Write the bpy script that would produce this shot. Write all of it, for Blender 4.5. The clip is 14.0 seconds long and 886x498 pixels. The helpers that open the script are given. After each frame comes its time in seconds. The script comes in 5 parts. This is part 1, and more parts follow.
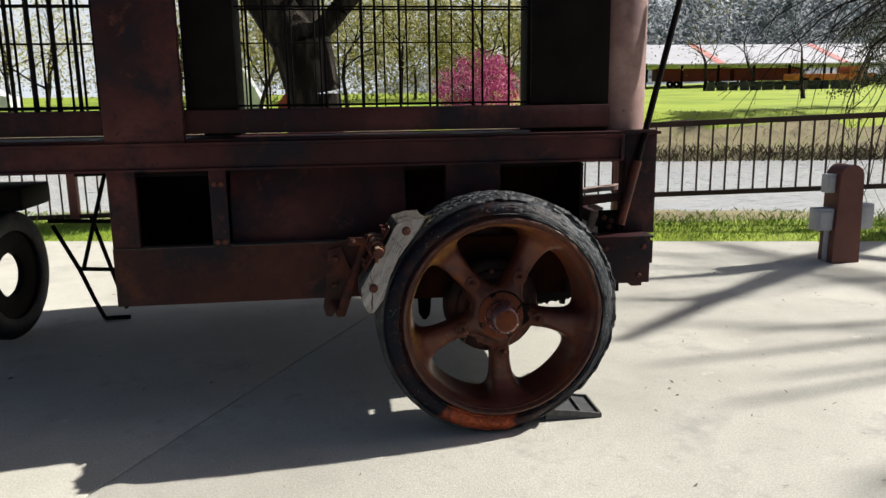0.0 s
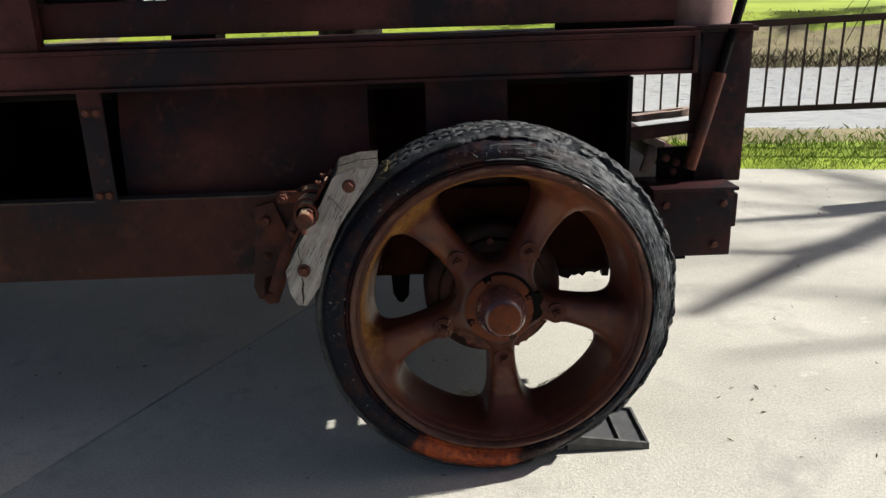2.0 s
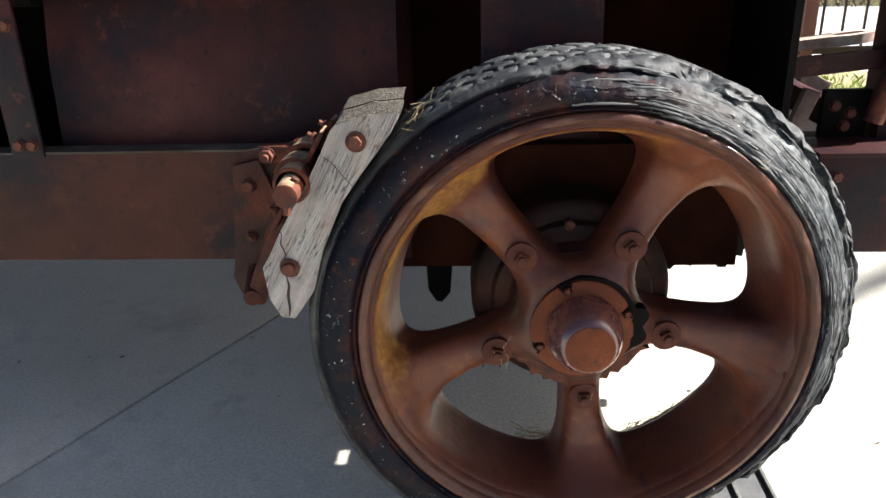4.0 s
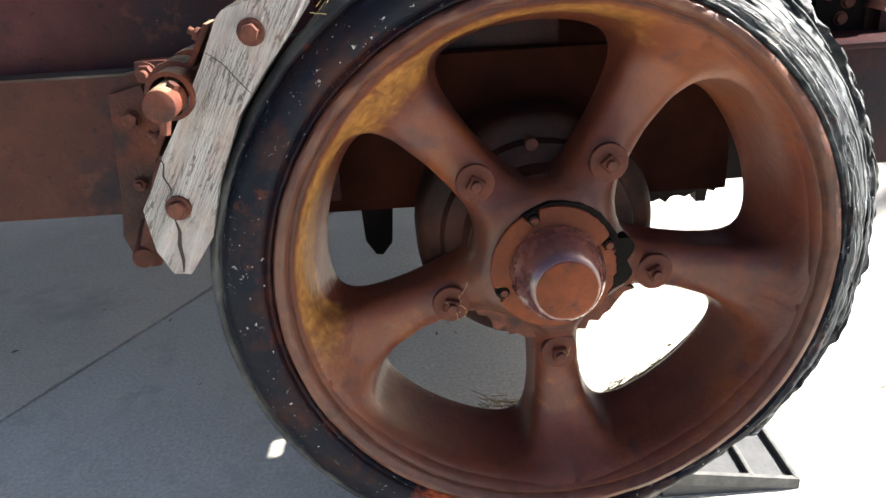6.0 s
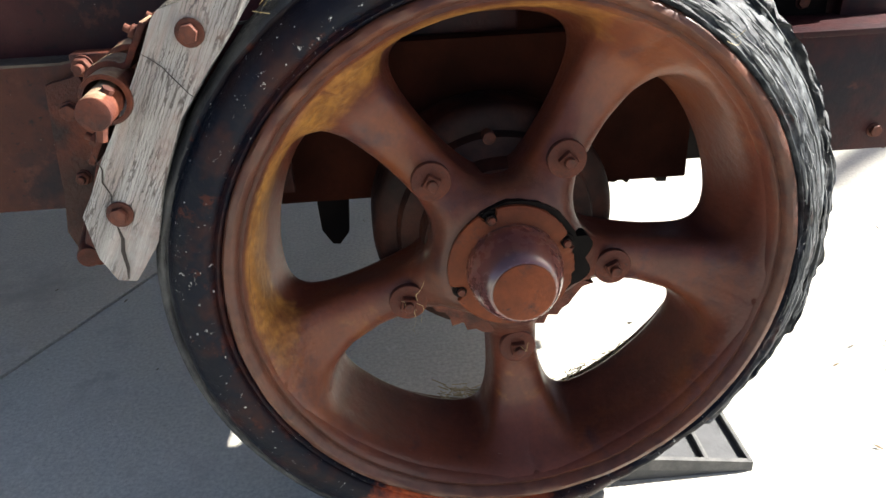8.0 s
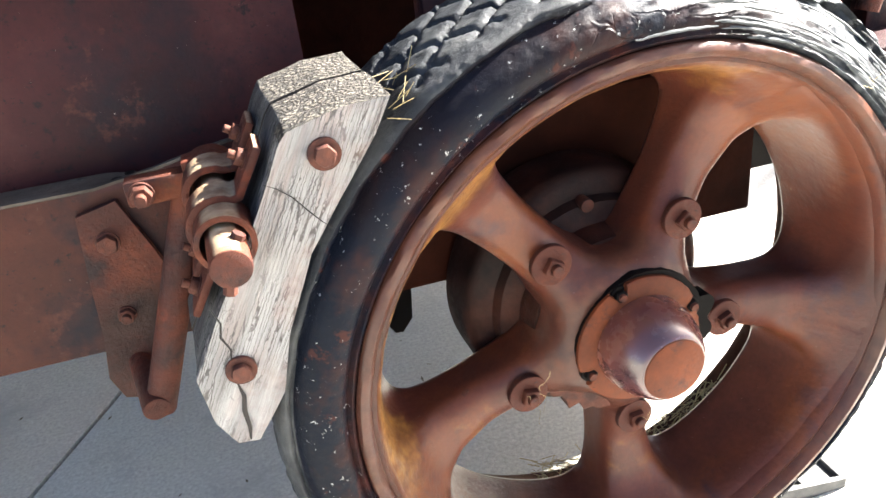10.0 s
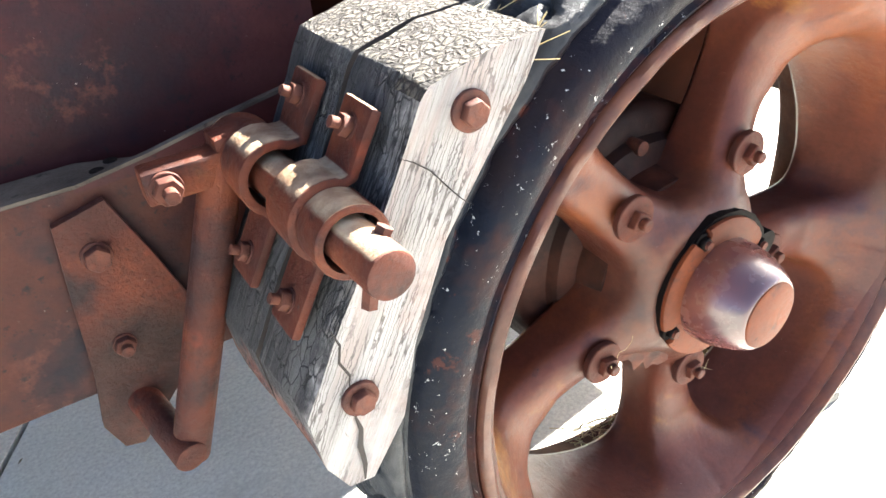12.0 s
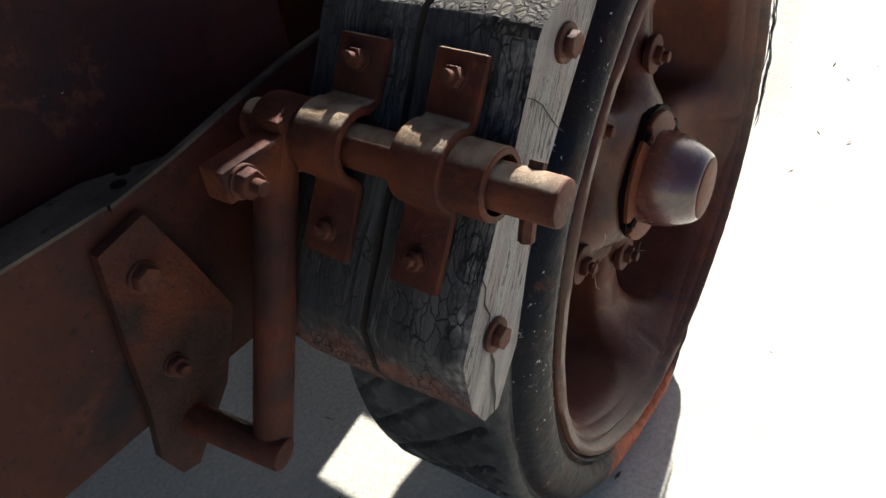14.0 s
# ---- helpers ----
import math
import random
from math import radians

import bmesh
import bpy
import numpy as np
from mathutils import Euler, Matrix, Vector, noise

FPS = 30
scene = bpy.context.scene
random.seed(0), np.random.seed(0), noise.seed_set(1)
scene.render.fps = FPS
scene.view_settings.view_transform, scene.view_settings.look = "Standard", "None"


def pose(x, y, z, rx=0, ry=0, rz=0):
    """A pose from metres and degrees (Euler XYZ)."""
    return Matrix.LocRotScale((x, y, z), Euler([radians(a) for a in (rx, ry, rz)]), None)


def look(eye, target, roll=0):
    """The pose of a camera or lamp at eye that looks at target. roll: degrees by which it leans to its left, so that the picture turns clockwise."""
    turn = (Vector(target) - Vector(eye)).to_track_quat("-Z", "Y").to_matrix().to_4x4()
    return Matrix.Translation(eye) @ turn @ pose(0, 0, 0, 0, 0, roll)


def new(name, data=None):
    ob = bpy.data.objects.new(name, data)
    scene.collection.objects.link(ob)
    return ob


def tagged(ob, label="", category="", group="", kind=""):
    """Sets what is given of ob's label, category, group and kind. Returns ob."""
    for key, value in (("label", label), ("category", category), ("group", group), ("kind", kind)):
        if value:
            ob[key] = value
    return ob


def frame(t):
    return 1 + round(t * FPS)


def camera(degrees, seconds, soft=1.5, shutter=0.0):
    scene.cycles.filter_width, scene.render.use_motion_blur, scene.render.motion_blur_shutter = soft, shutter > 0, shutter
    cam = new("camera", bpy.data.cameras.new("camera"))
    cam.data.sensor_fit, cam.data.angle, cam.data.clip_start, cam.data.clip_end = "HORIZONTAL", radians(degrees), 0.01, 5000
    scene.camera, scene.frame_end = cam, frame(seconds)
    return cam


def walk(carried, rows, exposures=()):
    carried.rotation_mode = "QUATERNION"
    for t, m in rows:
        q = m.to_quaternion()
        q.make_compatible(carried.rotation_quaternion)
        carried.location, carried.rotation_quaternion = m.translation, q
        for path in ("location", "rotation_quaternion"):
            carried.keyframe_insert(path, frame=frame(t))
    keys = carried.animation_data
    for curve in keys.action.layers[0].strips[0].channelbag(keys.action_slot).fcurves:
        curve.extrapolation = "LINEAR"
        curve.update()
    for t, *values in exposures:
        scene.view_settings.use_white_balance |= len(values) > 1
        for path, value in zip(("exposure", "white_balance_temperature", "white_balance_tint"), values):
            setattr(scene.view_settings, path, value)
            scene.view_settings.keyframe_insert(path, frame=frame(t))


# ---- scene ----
# The camera's path: seconds, place, Euler angles.
PATH = [
    (0.0, -0.637, -3.129, 1.439, 78.72, 0.76, -7.26),
    (0.5, -0.540, -2.913, 1.425, 75.88, 2.68, -9.48),
    (1.0, -0.381, -2.648, 1.434, 72.04, 3.09, -4.36),
    (1.5, -0.273, -2.413, 1.361, 73.56, 1.21, -1.48),
    (2.0, -0.193, -2.088, 1.363, 72.16, 1.73, -1.35),
    (2.5, -0.167, -1.859, 1.337, 69.88, 1.02, 2.09),
    (3.0, -0.133, -1.645, 1.338, 68.12, 2.49, 5.87),
    (3.2, -0.149, -1.589, 1.314, 69.01, 2.45, 5.33),
    (5.3, -0.197, -1.141, 1.121, 65.97, 2.17, -1.08),
    (5.5, -0.193, -1.139, 1.092, 66.57, 3.45, -1.43),
    (6.0, -0.186, -1.133, 1.028, 66.76, 3.23, -1.72),
    (6.5, -0.189, -1.096, 1.055, 66.03, 3.93, -1.58),
    (7.0, -0.182, -1.090, 1.075, 63.55, 3.59, -4.32),
    (7.5, -0.170, -1.076, 1.060, 62.20, 3.05, -4.36),
    (8.0, -0.162, -1.080, 1.085, 62.92, 2.64, -4.12),
    (8.5, -0.229, -1.063, 1.136, 64.01, 0.84, -0.63),
    (8.7, -0.270, -1.034, 1.158, 64.58, 2.05, -2.33),
    (10.8, -0.586, -0.775, 1.172, 61.33, 5.82, -20.70),
    (11.0, -0.616, -0.745, 1.162, 60.96, 5.88, -21.35),
    (11.5, -0.661, -0.660, 1.146, 58.46, 6.76, -26.36),
    (12.0, -0.706, -0.604, 1.147, 57.45, 5.39, -31.30),
    (12.5, -0.825, -0.566, 1.175, 57.21, 6.19, -40.16),
    (13.0, -0.890, -0.505, 1.176, 56.06, 7.10, -47.45),
    (13.5, -0.910, -0.434, 1.174, 54.75, 7.92, -53.02),
    (14.0, -0.962, -0.412, 1.188, 51.62, 5.58, -54.61),
]
EXPOSURE = [(0.0, 0.7), (0.5, 0.68), (1.5, 0.75), (2.0, 0.8), (2.5, 0.9), (3.0, 1.32), (5.5, 2.75), (7.0, 2.7), (7.5, 2.62), (8.0, 2.4), (8.5, 2.4), (11.0, 4.3), (11.5, 4.15), (12.5, 3.9), (13.0, 3.3), (13.5, 2.5), (14.0, 1.6)]
cam = camera(60.5, 14.0)
walk(cam, [(t, pose(x, y, z, rx, ry, rz)) for t, x, y, z, rx, ry, rz in PATH], EXPOSURE)

# ---- light: a low clear-sky sun from the machine's rear end ----
SUN = Vector((1.35, 0.22, 1.0)).normalized()
world = bpy.data.worlds.new("sky")
scene.world = world
world.use_nodes = True
wn = world.node_tree
sky = wn.nodes.new("ShaderNodeTexSky")
sky.sky_type = "NISHITA"
sky.sun_disc = False
sky.sun_elevation = math.asin(SUN.z)
sky.sun_rotation = math.atan2(SUN.x, SUN.y)
sky.air_density, sky.dust_density, sky.ozone_density = 0.62, 2.0, 0.2
back = wn.nodes["Background"]
wn.links.new(sky.outputs["Color"], back.inputs["Color"])
back.inputs["Strength"].default_value = 0.05
sun_data = bpy.data.lights.new("sun", "SUN")
sun_data.energy, sun_data.angle, sun_data.color = 5.0, radians(0.53), (1.0, 0.962, 0.9)
sun = new("sun", sun_data)
sun.matrix_world = look((30, 5, 22), Vector((30, 5, 22)) - SUN)


# ---- materials ----
def mat(name, colours, rough=(0.5, 0.7), scale=6.0, fine=60.0, bump=0.15, bump_scale=None, metal=0.0, stretch=(1, 1, 1), spots=None, spec=0.5, rand=0.0, detail=8.0, dist=0.004, rot=0.0, overlay=0.45, coat=0.0, warp=0.0):
    """Two noises at real-world size mix the colours; fine grain drives roughness and relief. spots: (colour, scale, threshold, softness)."""
    m = bpy.data.materials.new(name)
    m.use_nodes = True
    nt = m.node_tree
    N, L = nt.nodes, nt.links
    b = N["Principled BSDF"]
    co = N.new("ShaderNodeTexCoord")
    mp = N.new("ShaderNodeMapping")
    mp.inputs["Scale"].default_value = stretch
    if rot:
        turn = N.new("ShaderNodeVectorRotate")
        turn.rotation_type = "Y_AXIS"
        turn.inputs["Angle"].default_value = radians(rot)
        L.new(co.outputs["Object"], turn.inputs["Vector"])
    L.new(turn.outputs["Vector"] if rot else co.outputs["Object"], mp.inputs["Vector"])
    vec = mp.outputs["Vector"]

    def noise_node(s, d=detail, r=0.6):
        n = N.new("ShaderNodeTexNoise")
        n.inputs["Scale"].default_value, n.inputs["Detail"].default_value, n.inputs["Roughness"].default_value = s, d, r
        n.inputs["Distortion"].default_value = warp
        L.new(vec, n.inputs["Vector"])
        return n.outputs["Fac"]

    def ramp(fac, stops):
        r = N.new("ShaderNodeValToRGB")
        L.new(fac, r.inputs["Fac"])
        e = r.color_ramp.elements
        while len(e) < len(stops):
            e.new(0.5)
        for el, (p, c) in zip(e, stops):
            el.position, el.color = p, (*c, 1)
        return r.outputs["Color"]

    def mix(fac, a, c, kind="MIX"):
        x = N.new("ShaderNodeMix")
        x.data_type, x.blend_type = "RGBA", kind
        for s, v in ((0, fac), (6, a), (7, c)):
            if isinstance(v, (int, float)):
                x.inputs[s].default_value = v
            elif isinstance(v, tuple):
                x.inputs[s].default_value = (*v, 1)
            else:
                L.new(v, x.inputs[s])
        return x.outputs[2]

    k = len(colours)
    big = noise_node(scale)
    small = noise_node(fine, 6.0, 0.65)
    c = ramp(big, [(0.32 + 0.36 * i / max(1, k - 1), col) for i, col in enumerate(colours)])
    c = mix(overlay, c, ramp(small, [(0.3, (0.35, 0.35, 0.35)), (0.7, (0.65, 0.65, 0.65))]), "OVERLAY")
    for col, s, th, *soft in spots or ():
        c = mix(ramp(noise_node(s, 5.0, 0.7), [(th, (0, 0, 0)), (min(1, th + (soft[0] if soft else 0.07)), (1, 1, 1))]), c, col)
    if rand:
        oi = N.new("ShaderNodeObjectInfo")
        hs = N.new("ShaderNodeHueSaturation")
        mr = N.new("ShaderNodeMapRange")
        mr.inputs["To Min"].default_value, mr.inputs["To Max"].default_value = 1 - rand, 1 + rand
        L.new(oi.outputs["Random"], mr.inputs["Value"])
        L.new(mr.outputs["Result"], hs.inputs["Value"])
        L.new(c, hs.inputs["Color"])
        c = hs.outputs["Color"]
    L.new(c, b.inputs["Base Color"])
    rr = ramp(small, [(0.3, (rough[0],) * 3), (0.7, (rough[1],) * 3)])
    L.new(rr, b.inputs["Roughness"])
    b.inputs["Metallic"].default_value = metal
    b.inputs["Specular IOR Level"].default_value = spec
    b.inputs["Coat Weight"].default_value, b.inputs["Coat Roughness"].default_value = coat, 0.22
    bp = N.new("ShaderNodeBump")
    bp.inputs["Strength"].default_value, bp.inputs["Distance"].default_value = bump, dist
    L.new(noise_node(bump_scale, 7.0, 0.7) if bump_scale else small, bp.inputs["Height"])
    L.new(bp.outputs["Normal"], b.inputs["Normal"])
    return m


M_WHEEL = mat("oxide_red_cast_iron", [(0.034, 0.0125, 0.011), (0.080, 0.0225, 0.0135), (0.142, 0.042, 0.0135)], (0.34, 0.52), 3.2, 120, 0.45, 60, spots=[((0.028, 0.015, 0.022), 6, 0.55, 0.16), ((0.03, 0.014, 0.013), 30, 0.64, 0.1), ((0.16, 0.055, 0.022), 9, 0.64, 0.12), ((0.42, 0.34, 0.28), 150, 0.695)], overlay=0.45, coat=0.15, spec=0.2)
M_CAP = mat("glossy_red_hub_paint", [(0.04, 0.02, 0.024), (0.085, 0.03, 0.03), (0.16, 0.06, 0.038)], (0.2, 0.32), 9, 40, 0.06, overlay=0.2, coat=0.7)
M_ORANGE = mat("chalky_orange_red_paint", [(0.068, 0.019, 0.0095), (0.135, 0.036, 0.0135)], (0.42, 0.58), 14, 120, 0.2, spots=[((0.05, 0.02, 0.016), 24, 0.58, 0.12), ((0.03, 0.014, 0.013), 60, 0.64)], spec=0.1)
M_BODY = mat("faded_maroon_sheet_steel", [(0.0170, 0.0042, 0.0055), (0.0356, 0.0090, 0.0096), (0.0714, 0.0221, 0.0199)], (0.44, 0.62), 2.4, 90, 0.3, 120, spots=[((0.066, 0.023, 0.020), 1.7, 0.54, 0.2), ((0.008, 0.006, 0.010), 3.1, 0.47, 0.14), ((0.070, 0.023, 0.015), 12, 0.6, 0.12), ((0.010, 0.0065, 0.008), 46, 0.59, 0.1), ((0.012, 0.008, 0.009), 120, 0.61), ((0.24, 0.2, 0.18), 150, 0.69)], spec=0.15)
M_RAIL = mat("rust_brown_rail_steel", [(0.020, 0.0062, 0.0052), (0.044, 0.0125, 0.0085), (0.082, 0.027, 0.0165)], (0.44, 0.62), 2.4, 90, 0.3, 120, spots=[((0.085, 0.030, 0.016), 1.7, 0.54, 0.2), ((0.008, 0.006, 0.010), 3.1, 0.47, 0.14), ((0.070, 0.023, 0.015), 12, 0.6, 0.12), ((0.010, 0.0065, 0.008), 46, 0.59, 0.1), ((0.012, 0.008, 0.009), 120, 0.61), ((0.24, 0.2, 0.18), 150, 0.69)], spec=0.15)
M_IRON = mat("rusty_red_iron", [(0.022, 0.0095, 0.0085), (0.066, 0.0175, 0.0105), (0.128, 0.034, 0.0145)], (0.5, 0.72), 9, 150, 0.6, 110, spots=[((0.16, 0.032, 0.013), 7, 0.57, 0.12), ((0.018, 0.010, 0.0105), 8, 0.53, 0.14), ((0.115, 0.045, 0.016), 18, 0.63, 0.1), ((0.014, 0.0085, 0.009), 60, 0.62, 0.1), ((0.36, 0.28, 0.22), 140, 0.71)], dist=0.006, spec=0.22)
M_RUST = mat("brown_rust_bolt", [(0.024, 0.0105, 0.009), (0.066, 0.021, 0.0135), (0.105, 0.034, 0.019)], (0.55, 0.78), 40, 220, 0.6, 160, spec=0.25)
M_TYRE = mat("weathered_black_rubber", [(0.0013, 0.0029, 0.0078), (0.0026, 0.0044, 0.0098), (0.0085, 0.0055, 0.0068)], (0.4, 0.58), 6, 90, 0.45, 40, spots=[((0.024, 0.0085, 0.0075), 5, 0.53, 0.12), ((0.034, 0.010, 0.008), 22, 0.61, 0.05), ((0.4, 0.41, 0.4), 105, 0.65, 0.03), ((0.3, 0.3, 0.29), 48, 0.69, 0.03)], dist=0.006, spec=0.1)
M_TREAD = mat("chalky_worn_tread_rubber", [(0.008, 0.010, 0.014), (0.017, 0.0195, 0.023), (0.07, 0.072, 0.072)], (0.45, 0.7), 11, 70, 0.7, 60, dist=0.006, spec=0.3)
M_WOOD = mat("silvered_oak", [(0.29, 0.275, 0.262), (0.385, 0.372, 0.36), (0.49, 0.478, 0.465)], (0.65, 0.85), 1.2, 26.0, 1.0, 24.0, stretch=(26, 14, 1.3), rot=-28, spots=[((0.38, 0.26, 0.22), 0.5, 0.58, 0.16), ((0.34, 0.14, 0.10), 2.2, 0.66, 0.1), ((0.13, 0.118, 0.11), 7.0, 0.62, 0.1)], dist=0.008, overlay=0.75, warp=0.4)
# Darker oak for the block faces other than front and top.
M_WOODSIDE = mat("dark_silver_oak", [(0.014, 0.014, 0.015), (0.06, 0.0605, 0.0625), (0.215, 0.213, 0.208)], (0.6, 0.85), 0.7, 20.0, 1.0, 14.0, stretch=(9, 24, 1.4), rot=-28, spots=[((0.36, 0.35, 0.34), 1.5, 0.61, 0.14), ((0.006, 0.006, 0.007), 2.4, 0.56, 0.12)], dist=0.010, overlay=0.8, warp=0.4)
M_ENDGRAIN = mat("rough_end_grain", [(0.07, 0.06, 0.045), (0.125, 0.11, 0.084), (0.20, 0.178, 0.142)], (0.75, 0.9), 22, 150, 0.9, 120, dist=0.01, overlay=0.6, warp=0.5)
M_CRACK = mat("wood_crack_and_gap_shade", [(0.012, 0.01, 0.009), (0.03, 0.022, 0.018)], (0.8, 0.95), 30, 90, 0.3)
M_CONCRETE = mat("broom_finished_concrete", [(0.39, 0.375, 0.325), (0.48, 0.465, 0.405), (0.56, 0.538, 0.475)], (0.75, 0.9), 0.8, 110, 0.6, 95, spots=[((0.38, 0.366, 0.325), 1.7, 0.56, 0.14), ((0.42, 0.405, 0.356), 9, 0.58, 0.1), ((0.6, 0.58, 0.535), 7, 0.63, 0.1), ((0.29, 0.28, 0.25), 38, 0.66), ((0.7, 0.68, 0.64), 90, 0.675)], overlay=0.8)
# Black iron; added recess panels take it too, as painted shade.
M_DARK = mat("black_iron_and_recess_shade", [(0.003, 0.0025, 0.0025), (0.008, 0.006, 0.0055)], (0.5, 0.75), 8, 80, 0.2, spec=0.05)
M_DRUM = mat("oily_brake_drum", [(0.006, 0.004, 0.004), (0.022, 0.010, 0.008), (0.055, 0.02, 0.013)], (0.45, 0.7), 12, 70, 0.4, spec=0.12)
M_CHOCK = mat("black_plastic_chock", [(0.03, 0.031, 0.033), (0.055, 0.056, 0.058)], (0.5, 0.7), 20, 120, 0.3)
M_CHOCKRIM = mat("dusty_chock_rim", [(0.05, 0.05, 0.05), (0.1, 0.098, 0.092)], (0.6, 0.8), 30, 120, 0.3)
# Dirty wheel paint, darkened as well for the shade inside the rim.
M_BARREL = mat("dirty_shaded_rim_barrel", [(0.018, 0.007, 0.005), (0.045, 0.015, 0.009), (0.08, 0.03, 0.016)], (0.7, 0.9), 9, 90, 0.4, 90, spec=0.1)
M_REED = mat("dark_bank_reeds", [(0.035, 0.03, 0.014), (0.09, 0.075, 0.035)], (0.8, 0.95), 1.5, 30, 0.3)
M_SOIL = mat("bank_soil_and_dry_grass", [(0.13, 0.11, 0.055), (0.26, 0.215, 0.115), (0.2, 0.2, 0.075)], (0.85, 0.95), 1.2, 30, 0.6, spots=[((0.06, 0.05, 0.03), 2.5, 0.6, 0.1)])
M_MEADOW = mat("mown_spring_grass", [(0.17, 0.25, 0.012), (0.27, 0.36, 0.02), (0.36, 0.43, 0.035)], (0.8, 0.95), 0.25, 8, 0.5)
M_GRASS = mat("grass_blades", [(0.1, 0.18, 0.015), (0.2, 0.3, 0.03), (0.34, 0.38, 0.1)], (0.6, 0.8), 1.5, 30, 0.1)
M_FENCE = mat("dark_brown_fence_paint", [(0.02, 0.009, 0.007), (0.045, 0.02, 0.015)], (0.5, 0.65), 5, 80, 0.1, spec=0.3)
M_FPOST = mat("red_brown_post_paint", [(0.085, 0.02, 0.014), (0.125, 0.032, 0.021)], (0.5, 0.65), 5, 80, 0.1)
M_BOXGREY = mat("grey_electric_box", [(0.3, 0.31, 0.33), (0.4, 0.41, 0.43)], (0.45, 0.6), 8, 80, 0.05)
M_BARK = mat("furrowed_bark", [(0.004, 0.0033, 0.0027), (0.016, 0.013, 0.010), (0.06, 0.05, 0.039)], (0.8, 0.95), 3, 18, 1.0, 9, stretch=(3, 3, 0.5), dist=0.05, spec=0.1)
M_LEAF = mat("young_yellow_green_leaves", [(0.27, 0.26, 0.085), (0.4, 0.37, 0.13), (0.5, 0.46, 0.2)], (0.7, 0.9), 0.8, 6, 0.0, spec=0.1)
# Distance haze is mixed into this blue-grey foliage colour.
M_LEAFDARK = mat("haze_tinted_foliage", [(0.22, 0.245, 0.262), (0.27, 0.295, 0.305), (0.31, 0.325, 0.325)], (0.8, 0.95), 0.05, 1.5, 0.0, spec=0.1)
M_WILLOW = mat("yellow_olive_willow", [(0.13, 0.12, 0.04), (0.23, 0.21, 0.06), (0.33, 0.3, 0.11)], (0.7, 0.9), 0.15, 3, 0.0, spec=0.1)
M_CEDAR = mat("grey_green_cedar", [(0.05, 0.055, 0.04), (0.1, 0.105, 0.07), (0.15, 0.14, 0.1)], (0.7, 0.9), 0.8, 6, 0.0)
M_PINK = mat("magenta_blossom", [(0.36, 0.05, 0.16), (0.58, 0.11, 0.28)], (0.6, 0.8), 1.5, 12, 0.0)
M_ROOF = mat("white_metal_roof", [(0.5, 0.5, 0.53), (0.62, 0.62, 0.65)], (0.4, 0.6), 0.5, 5, 0.1)
M_ROOFRED = mat("faded_red_roof_stripe", [(0.6, 0.24, 0.22), (0.68, 0.32, 0.3)], (0.5, 0.65), 0.5, 5, 0.1)
M_WAGON = mat("red_wagon_paint", [(0.2, 0.018, 0.022), (0.27, 0.028, 0.03)], (0.5, 0.65), 1, 8, 0.1)
M_TABLE = mat("weathered_grey_table", [(0.05, 0.05, 0.05), (0.1, 0.1, 0.1)], (0.7, 0.9), 2, 20, 0.1)
M_TRUCK = mat("orange_truck_paint", [(0.5, 0.12, 0.02), (0.6, 0.17, 0.03)], (0.4, 0.55), 1, 8, 0.1)
M_TEAL = mat("teal_canvas", [(0.05, 0.3, 0.28), (0.09, 0.4, 0.36)], (0.6, 0.8), 1, 8, 0.1)
M_WHITE = mat("white_canvas", [(0.7, 0.7, 0.7), (0.8, 0.8, 0.8)], (0.6, 0.8), 1, 8, 0.1)
# Pale base colour stands in for bright sky reflected off the pond.
M_WATER = mat("sky_pale_pond_water", [(0.54, 0.56, 0.57), (0.62, 0.62, 0.61)], (0.1, 0.2), 0.2, 3, 0.6, 1.6, stretch=(1, 2.2, 1), dist=0.08)
M_DEBRIS = mat("dry_leaf_bits", [(0.06, 0.045, 0.03), (0.2, 0.15, 0.09)], (0.8, 0.95), 8, 60, 0.1, rand=0.4)
M_WORN = mat("worn_grey_steel_edge", [(0.026, 0.021, 0.018), (0.055, 0.046, 0.038), (0.095, 0.083, 0.069)], (0.6, 0.8), 11, 120, 0.8, 130, spots=[((0.075, 0.03, 0.018), 9, 0.6), ((0.014, 0.011, 0.010), 30, 0.62), ((0.3, 0.25, 0.2), 120, 0.7)], spec=0.2)
# Brown darkened to hold the shade behind the wheel.
M_WELL = mat("shaded_wheel_well_brown", [(0.014, 0.0045, 0.003), (0.034, 0.010, 0.006)], (0.7, 0.9), 8, 80, 0.2, spec=0.04)
M_DUSTY = mat("dusty_pinkish_iron", [(0.2, 0.12, 0.1), (0.36, 0.26, 0.22), (0.46, 0.36, 0.31)], (0.6, 0.8), 25, 150, 0.5, 120, spots=[((0.1, 0.04, 0.03), 40, 0.64)])
M_CORD = mat("chalky_grey_cord", [(0.02, 0.024, 0.027), (0.06, 0.066, 0.07), (0.12, 0.125, 0.128)], (0.6, 0.85), 14, 90, 0.3)
M_COLUMN = mat("dusty_pink_faded_paint", [(0.12, 0.06, 0.055), (0.22, 0.125, 0.11), (0.3, 0.19, 0.165)], (0.5, 0.7), 5, 60, 0.5, 30, spots=[((0.05, 0.02, 0.02), 9, 0.62, 0.1)])
# Conifer green lightened and greyed to stand for haze over distance.
M_CONIFER = mat("haze_tinted_conifer", [(0.11, 0.138, 0.152), (0.15, 0.176, 0.184), (0.19, 0.212, 0.212)], (0.8, 0.95), 0.08, 1.5, 0.0, spec=0.1)
M_CAR = mat("white_car_paint", [(0.68, 0.69, 0.72), (0.76, 0.77, 0.8)], (0.25, 0.35), 2, 20, 0.02)
